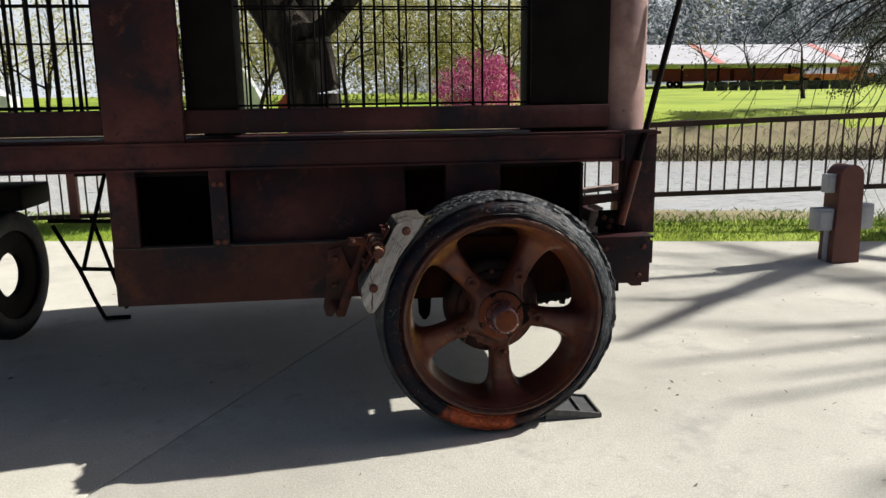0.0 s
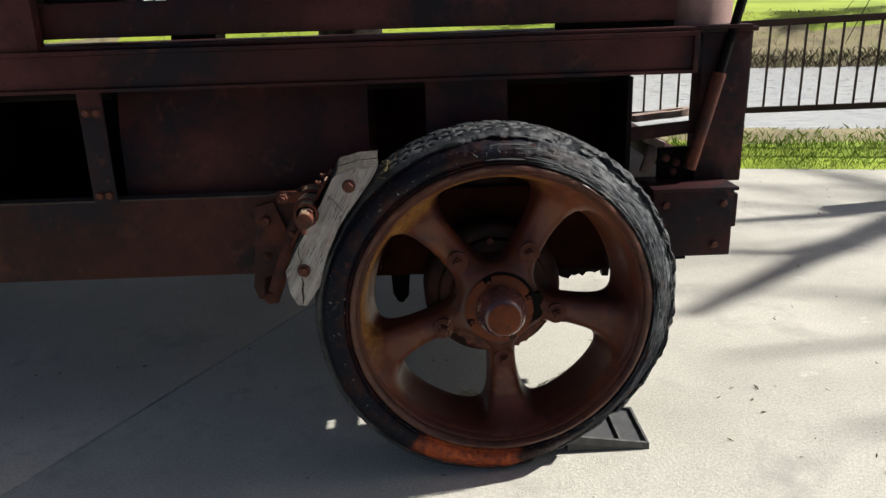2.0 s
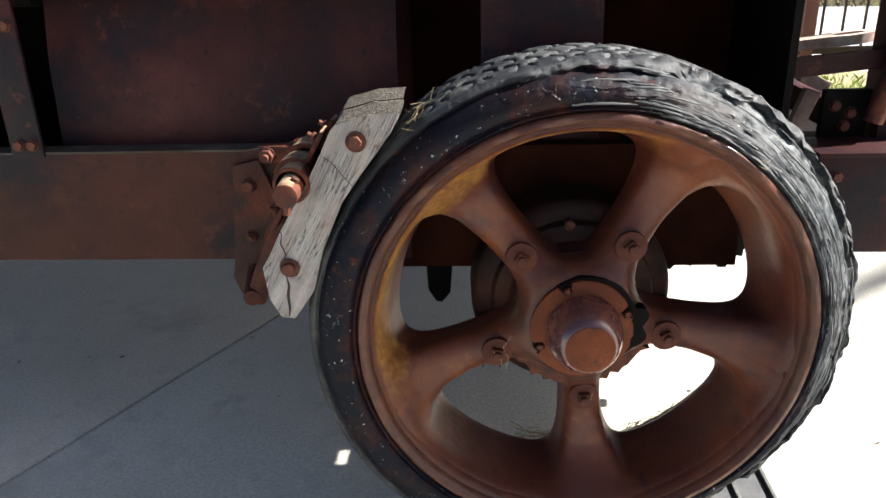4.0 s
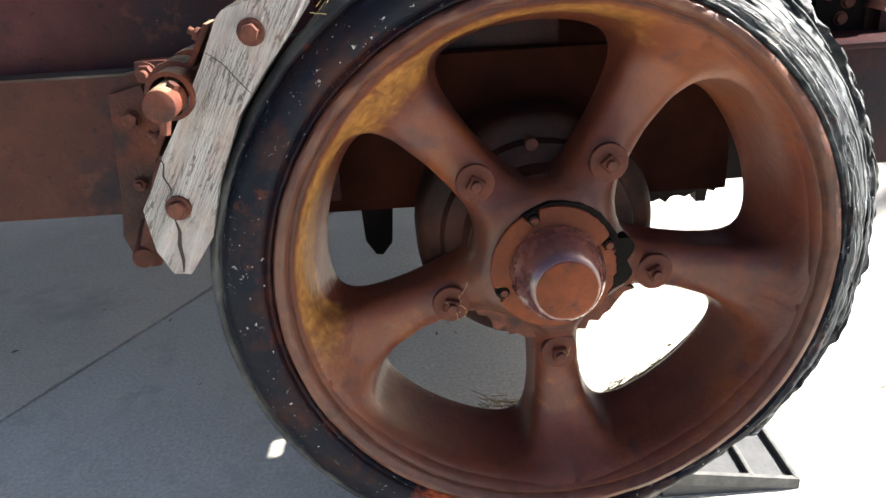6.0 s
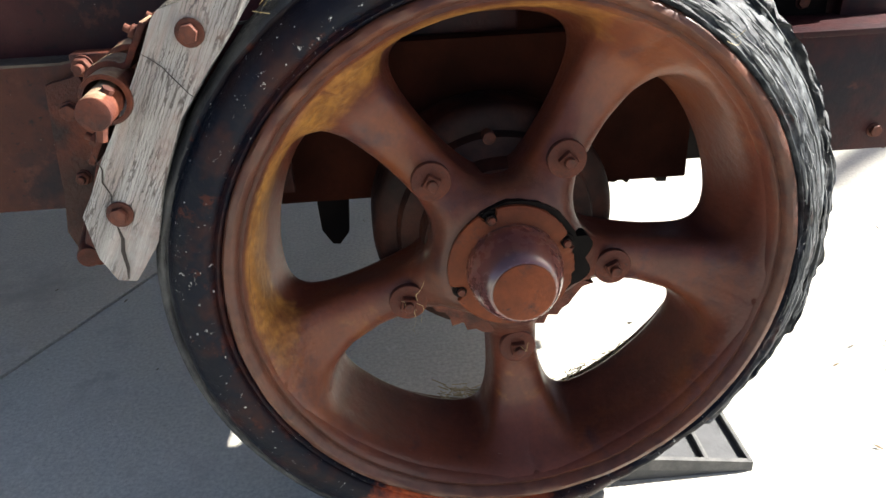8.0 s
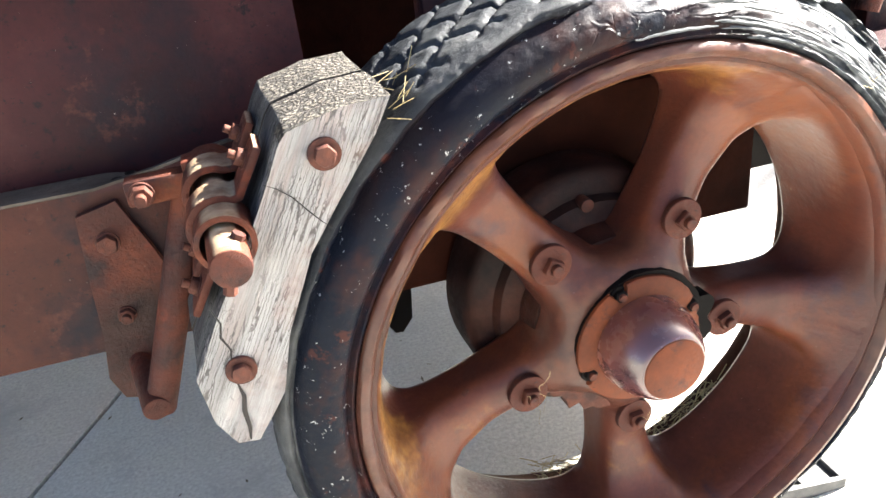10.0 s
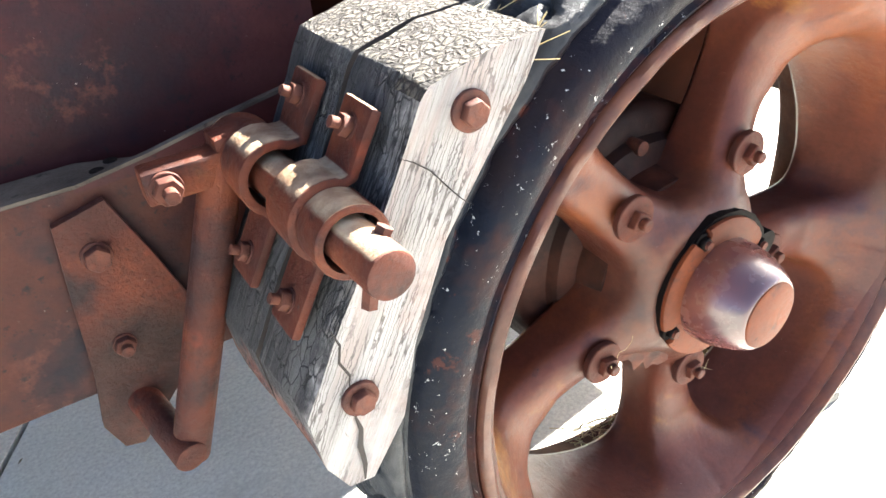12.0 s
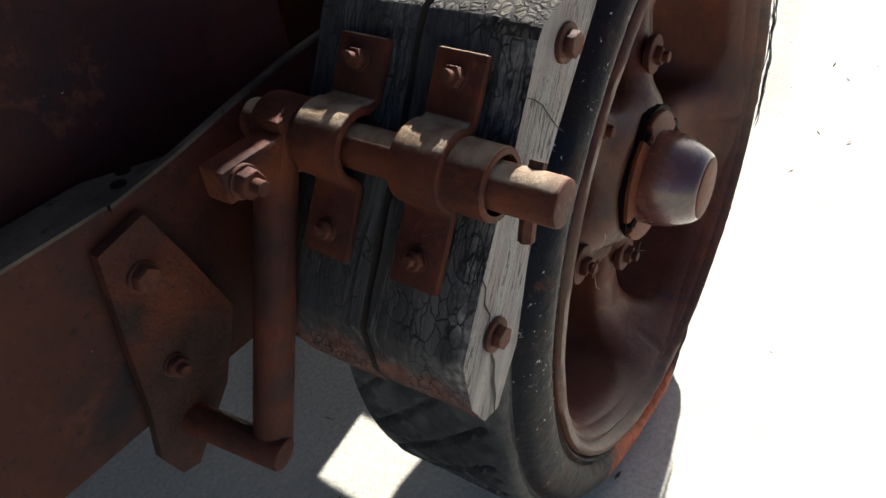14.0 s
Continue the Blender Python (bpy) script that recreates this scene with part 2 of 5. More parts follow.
M_STRAW = mat("dry_grass_straw", [(0.35, 0.27, 0.13), (0.5, 0.42, 0.24)], (0.7, 0.9), 8, 60, 0.1)


def layer(m, attribute, dark, light, scale, hard=0.25):
    """Lays a worn or painted coat over a material where a mesh attribute, broken up by noise, is high."""
    nt = m.node_tree
    N, L = nt.nodes, nt.links
    b = N["Principled BSDF"]
    old = b.inputs["Base Color"].links[0].from_socket
    co = N.new("ShaderNodeTexCoord")
    at = N.new("ShaderNodeAttribute")
    at.attribute_name = attribute
    no = N.new("ShaderNodeTexNoise")
    no.inputs["Scale"].default_value, no.inputs["Detail"].default_value, no.inputs["Roughness"].default_value = scale, 9.0, 0.72
    L.new(co.outputs["Object"], no.inputs["Vector"])
    ad = N.new("ShaderNodeMath")
    ad.operation = "ADD"
    L.new(at.outputs["Fac"], ad.inputs[0])
    L.new(no.outputs["Fac"], ad.inputs[1])
    mr = N.new("ShaderNodeMapRange")
    mr.inputs["From Min"].default_value, mr.inputs["From Max"].default_value = 1.0, 1.0 + hard
    L.new(ad.outputs["Value"], mr.inputs["Value"])
    ra = N.new("ShaderNodeValToRGB")
    ra.color_ramp.elements[0].position, ra.color_ramp.elements[0].color = 0.35, (*dark, 1)
    ra.color_ramp.elements[1].position, ra.color_ramp.elements[1].color = 0.65, (*light, 1)
    n2 = N.new("ShaderNodeTexNoise")
    n2.inputs["Scale"].default_value = scale * 3.1
    L.new(co.outputs["Object"], n2.inputs["Vector"])
    L.new(n2.outputs["Fac"], ra.inputs["Fac"])
    x = N.new("ShaderNodeMix")
    x.data_type = "RGBA"
    L.new(mr.outputs["Result"], x.inputs[0])
    L.new(old, x.inputs[6])
    L.new(ra.outputs["Color"], x.inputs[7])
    L.new(x.outputs[2], b.inputs["Base Color"])


def cracks(m, scale, colour, width, stretch=(1, 1, 1), rot=0.0, patch=None, deep=0.004, wander=0.02):
    """Cuts a net of fine cracks into a material; patch: (scale, threshold) of the noise that keeps them to some places."""
    nt = m.node_tree
    N, L = nt.nodes, nt.links
    b = N["Principled BSDF"]
    old = b.inputs["Base Color"].links[0].from_socket
    bent = b.inputs["Normal"].links[0].from_socket
    co = N.new("ShaderNodeTexCoord")
    no = N.new("ShaderNodeTexNoise")
    no.inputs["Scale"].default_value = scale * 0.6
    L.new(co.outputs["Object"], no.inputs["Vector"])
    wa = N.new("ShaderNodeMix")
    wa.data_type, wa.blend_type = "RGBA", "LINEAR_LIGHT"
    wa.inputs[0].default_value = wander
    L.new(co.outputs["Object"], wa.inputs[6])
    L.new(no.outputs["Color"], wa.inputs[7])
    turn = N.new("ShaderNodeVectorRotate")
    turn.rotation_type = "Y_AXIS"
    turn.inputs["Angle"].default_value = radians(rot)
    L.new(wa.outputs[2], turn.inputs["Vector"])
    mp = N.new("ShaderNodeMapping")
    mp.inputs["Scale"].default_value = stretch
    L.new(turn.outputs["Vector"], mp.inputs["Vector"])
    vo = N.new("ShaderNodeTexVoronoi")
    vo.feature = "DISTANCE_TO_EDGE"
    vo.inputs["Scale"].default_value = scale
    L.new(mp.outputs["Vector"], vo.inputs["Vector"])
    mr = N.new("ShaderNodeMapRange")
    mr.inputs["From Min"].default_value, mr.inputs["From Max"].default_value = width * 0.3, width
    mr.inputs["To Min"].default_value, mr.inputs["To Max"].default_value = 1.0, 0.0
    L.new(vo.outputs["Distance"], mr.inputs["Value"])
    fac = mr.outputs["Result"]
    if patch:
        pn = N.new("ShaderNodeTexNoise")
        pn.inputs["Scale"].default_value = patch[0]
        L.new(co.outputs["Object"], pn.inputs["Vector"])
        pr = N.new("ShaderNodeMapRange")
        pr.inputs["From Min"].default_value, pr.inputs["From Max"].default_value = patch[1], patch[1] + 0.12
        L.new(pn.outputs["Fac"], pr.inputs["Value"])
        mu = N.new("ShaderNodeMath")
        mu.operation = "MULTIPLY"
        L.new(fac, mu.inputs[0])
        L.new(pr.outputs["Result"], mu.inputs[1])
        fac = mu.outputs["Value"]
    x = N.new("ShaderNodeMix")
    x.data_type = "RGBA"
    L.new(fac, x.inputs[0])
    L.new(old, x.inputs[6])
    x.inputs[7].default_value = (*colour, 1)
    L.new(x.outputs[2], b.inputs["Base Color"])
    bp = N.new("ShaderNodeBump")
    bp.invert = True
    bp.inputs["Strength"].default_value, bp.inputs["Distance"].default_value = 0.8, deep
    L.new(fac, bp.inputs["Height"])
    L.new(bent, bp.inputs["Normal"])
    L.new(bp.outputs["Normal"], b.inputs["Normal"])


cracks(M_ENDGRAIN, 120, (0.022, 0.017, 0.013), 0.24, wander=0.006, deep=0.012)
cracks(M_WOOD, 230, (0.13, 0.115, 0.108), 0.08, (1, 1, 0.04), -28, (9, 0.42), 0.002, 0.0016)
cracks(M_WOOD, 130, (0.07, 0.058, 0.052), 0.045, (1, 1, 0.25), -28, (16, 0.66), 0.002, 0.005)
cracks(M_TYRE, 34, (0.02, 0.008, 0.007), 0.05, (1, 1, 1), 0, (7, 0.6), 0.004, 0.02)
layer(M_WOOD, "stain", (0.25, 0.135, 0.10), (0.42, 0.29, 0.25), 20, 0.5)
layer(M_WOOD, "edge_dark", (0.045, 0.038, 0.034), (0.15, 0.13, 0.12), 26, 0.45)
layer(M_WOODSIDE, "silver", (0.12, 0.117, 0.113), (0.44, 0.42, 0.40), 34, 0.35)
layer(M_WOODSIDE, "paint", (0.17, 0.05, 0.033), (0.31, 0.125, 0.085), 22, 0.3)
cracks(M_WOODSIDE, 170, (0.010, 0.010, 0.011), 0.12, (1, 1, 0.06), -28, (8, 0.42), 0.003, 0.002)
cracks(M_WOODSIDE, 95, (0.008, 0.008, 0.009), 0.07, (1, 1, 0.45), -28, (10, 0.47), 0.004, 0.006)
# Rust, with warm light off the ground put into its upper-bowl colour.
layer(M_WHEEL, "rust", (0.165, 0.074, 0.019), (0.3, 0.152, 0.038), 26, 0.45)
layer(M_WHEEL, "dark_zone", (0.030, 0.0145, 0.0118), (0.072, 0.033, 0.0205), 14, 0.5)
layer(M_IRON, "oil", (0.018, 0.011, 0.010), (0.036, 0.02, 0.016), 9, 0.5)
# Some dust, its paleness standing in for sun on upward faces.
layer(M_IRON, "sunlit_dust", (0.26, 0.18, 0.11), (0.42, 0.33, 0.22), 16, 0.4)
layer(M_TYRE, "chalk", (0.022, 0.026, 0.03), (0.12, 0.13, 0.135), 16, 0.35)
layer(M_TYRE, "redness", (0.022, 0.007, 0.006), (0.065, 0.018, 0.013), 18, 0.3)
layer(M_TYRE, "paint", (0.16, 0.035, 0.018), (0.34, 0.075, 0.025), 22)


# ---- mesh helpers ----
def mesh_of(name, bm, material, smooth=None):
    me = bpy.data.meshes.new(name)
    bmesh.ops.recalc_face_normals(bm, faces=bm.faces[:])
    bm.to_mesh(me)
    bm.free()
    for m in material if isinstance(material, (list, tuple)) else [material]:
        me.materials.append(m)
    if smooth is not None:
        me.shade_smooth()
        if smooth < 180:
            me.set_sharp_from_angle(angle=radians(smooth))
    return me


def part(name, bm, material, parent, label="", smooth=35):
    """One mesh object under a thing or a part; the bmesh is in world metres."""
    me = bm if isinstance(bm, bpy.types.Mesh) else mesh_of(name, bm, material, smooth)
    ob = new(name, me)
    if parent is not None:
        ob.parent = parent
        up = Matrix.Identity(4)
        p = parent
        while p is not None:
            up = p.matrix_basis.copy() if p.parent is None else up
            p = p.parent
        ob.matrix_parent_inverse = up.inverted() if parent.parent is None else Matrix.Identity(4)
    if label:
        ob["label"] = label
    return ob


def root(name, at, label, category, group="", kind=""):
    ob = new(name)
    ob.empty_display_size = 0.1
    ob.matrix_basis = Matrix.Translation(at)
    return tagged(ob, label, category, group, kind)


def box(bm, lo, hi, bevel=0.0, m=None, seg=2):
    r = bmesh.ops.create_cube(bm, size=1.0)
    v = r["verts"]
    c, s = (Vector(lo) + Vector(hi)) / 2, Vector(hi) - Vector(lo)
    for a in v:
        a.co = Vector((a.co.x * s.x, a.co.y * s.y, a.co.z * s.z)) + c
    if bevel:
        g = bmesh.ops.bevel(bm, geom=list({e for a in v for e in a.link_edges}), offset=bevel, segments=seg, affect="EDGES", profile=0.6)
        v = list({a for f in g["faces"] for a in f.verts} | {a for a in v if a.is_valid})
    if m is not None:
        bmesh.ops.transform(bm, matrix=m, verts=v)
    return v


def rod(bm, a, b, r, r2=None, seg=16, caps=True):
    """A round bar from a to b."""
    a, b = Vector(a), Vector(b)
    d = b - a
    m = Matrix.Translation((a + b) / 2) @ d.to_track_quat("Z", "Y").to_matrix().to_4x4()
    return bmesh.ops.create_cone(bm, cap_ends=caps, segments=seg, radius1=r, radius2=r if r2 is None else r2, depth=d.length, matrix=m)["verts"]


def lathe(bm, profile, centre, seg=96, closed=True, wob=None):
    """Turns (radius, y) round the axle's direction through centre. wob(radius, y, angle) may return a changed (radius, y)."""
    rings = []
    for i in range(seg):
        a = 2 * math.pi * i / seg
        ring = []
        for r, y in profile:
            if wob:
                r, y = wob(r, y, a)
            ring.append(bm.verts.new((centre[0] + r * math.cos(a), centre[1] + y, centre[2] + r * math.sin(a))))
        rings.append(ring)
    n = len(profile)
    for i in range(seg):
        p, q = rings[i], rings[(i + 1) % seg]
        for j in range(n if closed else n - 1):
            bm.faces.new((p[j], p[(j + 1) % n], q[(j + 1) % n], q[j]))
    return rings


def prism(bm, outline, y0, y1, axis="y"):
    """An outline of (x, z) pushed from y0 to y1."""
    def at(u, v, w):
        return (u, w, v) if axis == "y" else (w, u, v) if axis == "x" else (u, v, w)
    f = [bm.verts.new(at(u, v, y0)) for u, v in outline]
    g = [bm.verts.new(at(u, v, y1)) for u, v in outline]
    bm.faces.new(f)
    bm.faces.new(g[::-1])
    for i in range(len(f)):
        j = (i + 1) % len(f)
        bm.faces.new((f[j], f[i], g[i], g[j]))
    return f + g


def soften(bm, width, seg=2, angle=25):
    e = [x for x in bm.edges if len(x.link_faces) == 2 and x.calc_face_angle(0) > radians(angle)]
    bmesh.ops.bevel(bm, geom=e, offset=width, segments=seg, affect="EDGES", profile=0.6, clamp_overlap=True)


# ---- ground ----
def bank(x, y):
    """Distance across the bank, from the pavement towards the pond."""
    return y + 0.2 * (x - 2.5)


def height(x, y):
    v = bank(x, y)
    knots = [(-400, -0.06), (3.9, -0.06), (4.05, 0.01), (5.0, 0.03), (6.2, -0.05), (8.2, -1.1), (21.5, -1.1), (23.0, -0.5), (26.5, 0.75), (45, 1.25), (80, 2.0), (120, 5.0), (220, 22.0), (900, 30.0)]
    for (a, p), (b, q) in zip(knots, knots[1:]):
        if v < b:
            k = min(1, max(0, (v - a) / (b - a)))
            z = p + (q - p) * k
            break
    else:
        z = knots[-1][1]
    if v > 80:
        z = 2.0 + (z - 2.0) * min(1, max(0.03, (x - 14) / 55))
    return z


def ground_sheet():
    xs = [-600, -300, -150, -90, -60, -45] + [-36 + 2 * i for i in range(13)] + [-11 + 0.8 * i for i in range(36)] + [19, 21, 24, 28, 33, 40, 50, 65, 90, 130, 200, 350, 600]
    ys = [-500, -200, -80, -30, -12] + [-6 + 1.0 * i for i in range(9)] + [3.2 + 0.35 * i for i in range(18)] + [10 + 1.0 * i for i in range(22)] + [34, 38, 44, 52, 62, 74, 90, 110, 140, 200, 300, 600, 900]
    bm = bmesh.new()
    rows = []
    for y in ys:
        row = []
        for x in xs:
            z = height(x, y)
            if 5.5 < bank(x, y) < 24:
                z += 0.12 * noise.noise(Vector((x * 0.4, y * 0.4, 0)))
            row.append(bm.verts.new((x, y, z)))
        rows.append(row)
    for a, b in zip(rows, rows[1:]):
        for i in range(len(xs) - 1):
            f = bm.faces.new((a[i], a[i + 1], b[i + 1], b[i]))
            c = f.calc_center_median()
            v = bank(c.x, c.y)
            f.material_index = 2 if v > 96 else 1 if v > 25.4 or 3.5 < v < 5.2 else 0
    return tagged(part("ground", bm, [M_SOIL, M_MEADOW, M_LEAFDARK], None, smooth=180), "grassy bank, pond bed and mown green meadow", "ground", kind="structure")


ground_sheet()


def pavement():
    """Two slabs of concrete with an open joint between them, ending at the grass strip."""
    base = new("pavement")
    tagged(base, "pale sunlit concrete pavement with an open joint", "pavement", kind="structure")
    d = Vector((0.448, 0.894)).normalized()
    p = Vector((-0.955, 1.0))
    n = Vector((d.y, -d.x))

    def edge(k):
        return Vector((k, 4.0 - 0.2 * (k - 2.5)))
    hit_t = ((4.0 - 0.2 * (p.x - 2.5)) - p.y) / (d.y + 0.2 * d.x)
    top, low = p + d * hit_t, p - d * 14
    for side in (1, -1):
        g = n * 0.006 * side
        far = [edge(40), Vector((40, -14))] if side > 0 else [Vector((-40, -14)), edge(-40)]
        ring = [low + g, top + g] + far if side > 0 else [top + g, low + g] + far
        bm = bmesh.new()
        v = [bm.verts.new((q.x, q.y, 0)) for q in ring]
        f = bm.faces.new(v)
        e = bmesh.ops.extrude_face_region(bm, geom=[f])
        bmesh.ops.translate(bm, verts=[a for a in e["geom"] if isinstance(a, bmesh.types.BMVert)], vec=(0, 0, -0.1))
        soften(bm, 0.004, 2, 40)
        part("slab", bm, M_CONCRETE, base)
    bm = bmesh.new()
    q = [low + n * 0.02, top + n * 0.02, top - n * 0.02, low - n * 0.02]
    bm.faces.new([bm.verts.new((a.x, a.y, -0.018)) for a in q])
    part("joint_filler", bm, M_DARK, base)


pavement()

# ---- the machine ----
AX = Vector((0.0, 0.0, 0.519))
machine = root("antique_machine", (-0.6, 1.1, 0), "antique maroon wheeled machine with barred upper sides", "machine")
SPOKE0 = -13.2


def web_mesh():
    """The cast centre: five rounded spokes, hub and bowl, with five kidney openings."""
    bm = bmesh.new()
    prof = [(0.08, -0.043), (0.108, -0.041), (0.122, -0.033), (0.14, -0.019), (0.17, -0.004), (0.25, 0.010), (0.31, 0.006), (0.345, -0.012), (0.375, -0.048), (0.395, -0.082), (0.41, -0.094)]

    def front(r):
        for (a, p), (b, q) in zip(prof, prof[1:]):
            if r <= b:
                k = max(0, (r - a) / (b - a))
                k2 = k * k * (3 - 2 * k) * 0.4 + k * 0.6
                return p + (q - p) * k2
        return prof[-1][1]

    def rounded(r0, r1, half, flare, turns):
        """One kidney opening, its middle on the x axis: rim arc, hub arc and two straight spoke flanks, with corners rounded off."""
        pts = []
        hub = radians(36) - math.asin(half / r0)
        for i in range(40):
            a = -hub + 2 * hub * i / 39
            pts.append(Vector((r0 * math.cos(a), r0 * math.sin(a))))

        def flank(r):
            return radians(36) - math.asin((half + flare * max(0, (r - 0.2) / 0.17) ** 2) / r)
        for i in range(1, 60):
            r = r0 + (r1 - r0) * i / 60
            pts.append(Vector((r * math.cos(flank(r)), r * math.sin(flank(r)))))
        for i in range(60):
            a = flank(r1) * (1 - 2 * i / 59)
            pts.append(Vector((r1 * math.cos(a), r1 * math.sin(a))))
        for i in range(59, 0, -1):
            r = r0 + (r1 - r0) * i / 60
            pts.append(Vector((r * math.cos(flank(r)), -r * math.sin(flank(r)))))
        # even spacing, so that the rounding is the same all round
        total = sum((pts[i] - pts[i - 1]).length for i in range(len(pts)))
        even, want, run = [], 0.0, 0.0
        for i in range(len(pts)):
            a, b = pts[i - 1], pts[i]
            seg = (b - a).length
            while want < run + seg and len(even) < 200:
                even.append(a + (b - a) * ((want - run) / seg))
                want += total / 200
            run += seg
        for _ in range(turns):
            even = [(even[i - 1] + even[i] * 2 + even[(i + 1) % len(even)]) / 4 for i in range(len(even))]
        return even
    hole = rounded(0.122, 0.388, 0.040, 0.022, 120)
    throat = rounded(0.120, 0.366, 0.043, 0.026, 170)
    r0, r1, h = 0.085, 0.408, radians(36)
    frame_pts = [Vector((r1 * math.cos(a), r1 * math.sin(a))) for a in [-h + 2 * h * i / 80 for i in range(81)]]
    frame_pts += [Vector((r * math.cos(h), r * math.sin(h))) for r in [r1 + (r0 - r1) * i / 80 for i in range(1, 81)]]
    frame_pts += [Vector((r0 * math.cos(a), r0 * math.sin(a))) for a in [h - 2 * h * i / 30 for i in range(1, 31)]]
    frame_pts += [Vector((r * math.cos(h), -r * math.sin(h))) for r in [r0 + (r1 - r0) * i / 80 for i in range(1, 80)]]
    mid = Vector((0.262, 0))

    def cast(loop, ang):
        w = Vector((math.cos(ang), math.sin(ang)))
        best = None
        for i in range(len(loop)):
            a, b = loop[i] - mid, loop[(i + 1) % len(loop)] - mid
            e = b - a
            den = w.x * e.y - w.y * e.x
            if abs(den) < 1e-12:
                continue
            t = (a.x * e.y - a.y * e.x) / den
            u = (a.x * w.y - a.y * w.x) / den
            if t > 0 and -1e-6 <= u <= 1 + 1e-6:
                best = t if best is None else max(best, t)
        return mid + w * best
    n = 96
    inner = [cast(hole, 2 * math.pi * i / n) for i in range(n)]
    deep = [cast(throat, 2 * math.pi * i / n) for i in range(n)]
    outer = [cast(frame_pts, 2 * math.pi * i / n) for i in range(n)]
    for c in (Vector((r1 * math.cos(h), r1 * math.sin(h))), Vector((r0 * math.cos(h), r0 * math.sin(h)))):
        k = min(range(1, n // 2), key=lambda i: (outer[i] - c).length)
        outer[k] = c
        outer[n - k] = Vector((c.x, -c.y))
    steps = [0, 0.04, 0.1, 0.18, 0.28, 0.4, 0.55, 0.72, 0.86, 1.0]
    for s in range(5):
        ca = radians(SPOKE0 + 36 + 72 * s)
        co, si = math.cos(ca), math.sin(ca)
        order = []

        def ring_at(pts):
            ring = []
            for p, y in pts:
                x, z = p.x * co - p.y * si, p.x * si + p.y * co
                w = 0.0012 * noise.noise(Vector((x * 22, y * 22, z * 22)))
                ring.append(bm.verts.new((AX.x + x, AX.y + y + w, AX.z + z)))
            order.append(ring)
        for q in steps[::-1]:
            pts = []
            for a, b in zip(inner, outer):
                p = a + (b - a) * q
                rr = 0.042
                drop = rr * (1 - math.sqrt(max(0, 1 - (1 - min(1, (p - a).length / rr)) ** 2)))
                pts.append((p, front(p.length) + drop * 0.8))
            ring_at(pts)
        # the casting rolls back into a throat that narrows behind the spokes
        for k in (0.3, 0.6, 0.85, 1.0):
            ring_at([(a + (d - a) * k ** 1.5, front(a.length) + 0.034 + (0.082 - front(a.length) - 0.034) * k) for a, d in zip(inner, deep)])
        ring_at([(d + (b - d) * 0.04, 0.088) for d, b in zip(deep, outer)])
        for q in (0.14, 0.4, 0.7, 1.0):
            ring_at([(d + (b - d) * q, max(front((d + (b - d) * q).length) + 0.03, 0.088 - 0.03 * q)) for d, b in zip(deep, outer)])
        for a, b in zip(order, order[1:]):
            for i in range(n):
                j = (i + 1) % n
                bm.faces.new((a[i], a[j], b[j], b[i]))
    bmesh.ops.remove_doubles(bm, verts=bm.verts[:], dist=0.0004)
    return bm


wheel = part("wheel", web_mesh(), M_WHEEL, machine, "five-spoked cast iron wheel in rust-red paint", smooth=180)
# the wheel toes out a little from the chassis
wheel.matrix_basis = Matrix.Translation(AX + Vector((-0.007, 0.004, 0.0))) @ pose(0, 0, 0, -0.35, 0, 2.7) @ Matrix.Translation(-AX)


bm = bmesh.new()
lathe(bm, [(0.399, -0.084), (0.406, -0.0935), (0.411, -0.0925), (0.4145, -0.103), (0.421, -0.1085), (0.429, -0.107), (0.433, -0.100), (0.433, 0.14), (0.426, 0.148), (0.405, 0.148), (0.396, 0.135), (0.392, 0.06), (0.392, 0.0), (0.395, -0.06)], AX, 160,
      wob=lambda r, y, a: (r + 0.0012 * noise.noise(Vector((math.cos(a) * 9, math.sin(a) * 9, y * 20))), y + 0.001 * noise.noise(Vector((math.cos(a) * 14, math.sin(a) * 14, r * 30)))))
for f in bm.faces:
    c = f.calc_center_median()
    f.material_index = 1 if c.y > -0.04 else 0
rim = part("rim", bm, [M_WHEEL, M_BARREL], wheel, smooth=50)


def soft_step(a, b, x):
    k = min(1, max(0, (x - a) / (b - a)))
    return k * k * (3 - 2 * k)


# upper bowl: rust plus warm bounce light as yellow-orange; lower spokes: orange-red wear
for ob in (wheel, rim):
    at = ob.data.attributes.new("rust", "FLOAT", "POINT")
    values = []
    for v in ob.data.vertices:
        c = v.co - AX
        r, ang = math.hypot(c.x, c.z), math.degrees(math.atan2(c.z, c.x)) % 360
        bowl = soft_step(0.3, 0.37, r) * (1 - 0.8 * soft_step(0.398, 0.408, r)) * soft_step(40, 85, ang) * (1 - soft_step(185, 225, ang))
        spoke = soft_step(0.15, 0.24, r) * (1 - soft_step(0.3, 0.36, r)) * soft_step(175, 205, ang) * (1 - soft_step(285, 330, ang))
        values.append(max(0.8 * bowl, 0.5 * spoke, 0.28) if c.y < 0.03 else 0.2)
    at.data.foreach_set("value", values)
    # darker towards the lip and the hub, less so in the lower bowl
    at = ob.data.attributes.new("dark_zone", "FLOAT", "POINT")
    values = []
    for v in ob.data.vertices:
        c = v.co - AX
        r, ang = math.hypot(c.x, c.z), math.degrees(math.atan2(c.z, c.x)) % 360
        lip = soft_step(0.398, 0.408, r)
        hub = 1 - soft_step(0.13, 0.19, r)
        low = soft_step(0.3, 0.37, r) * soft_step(225, 260, ang)
        values.append(max(0.78 * lip, 0.72 * hub, 0.4 * low, 0.34))
    at.data.foreach_set("value", values)


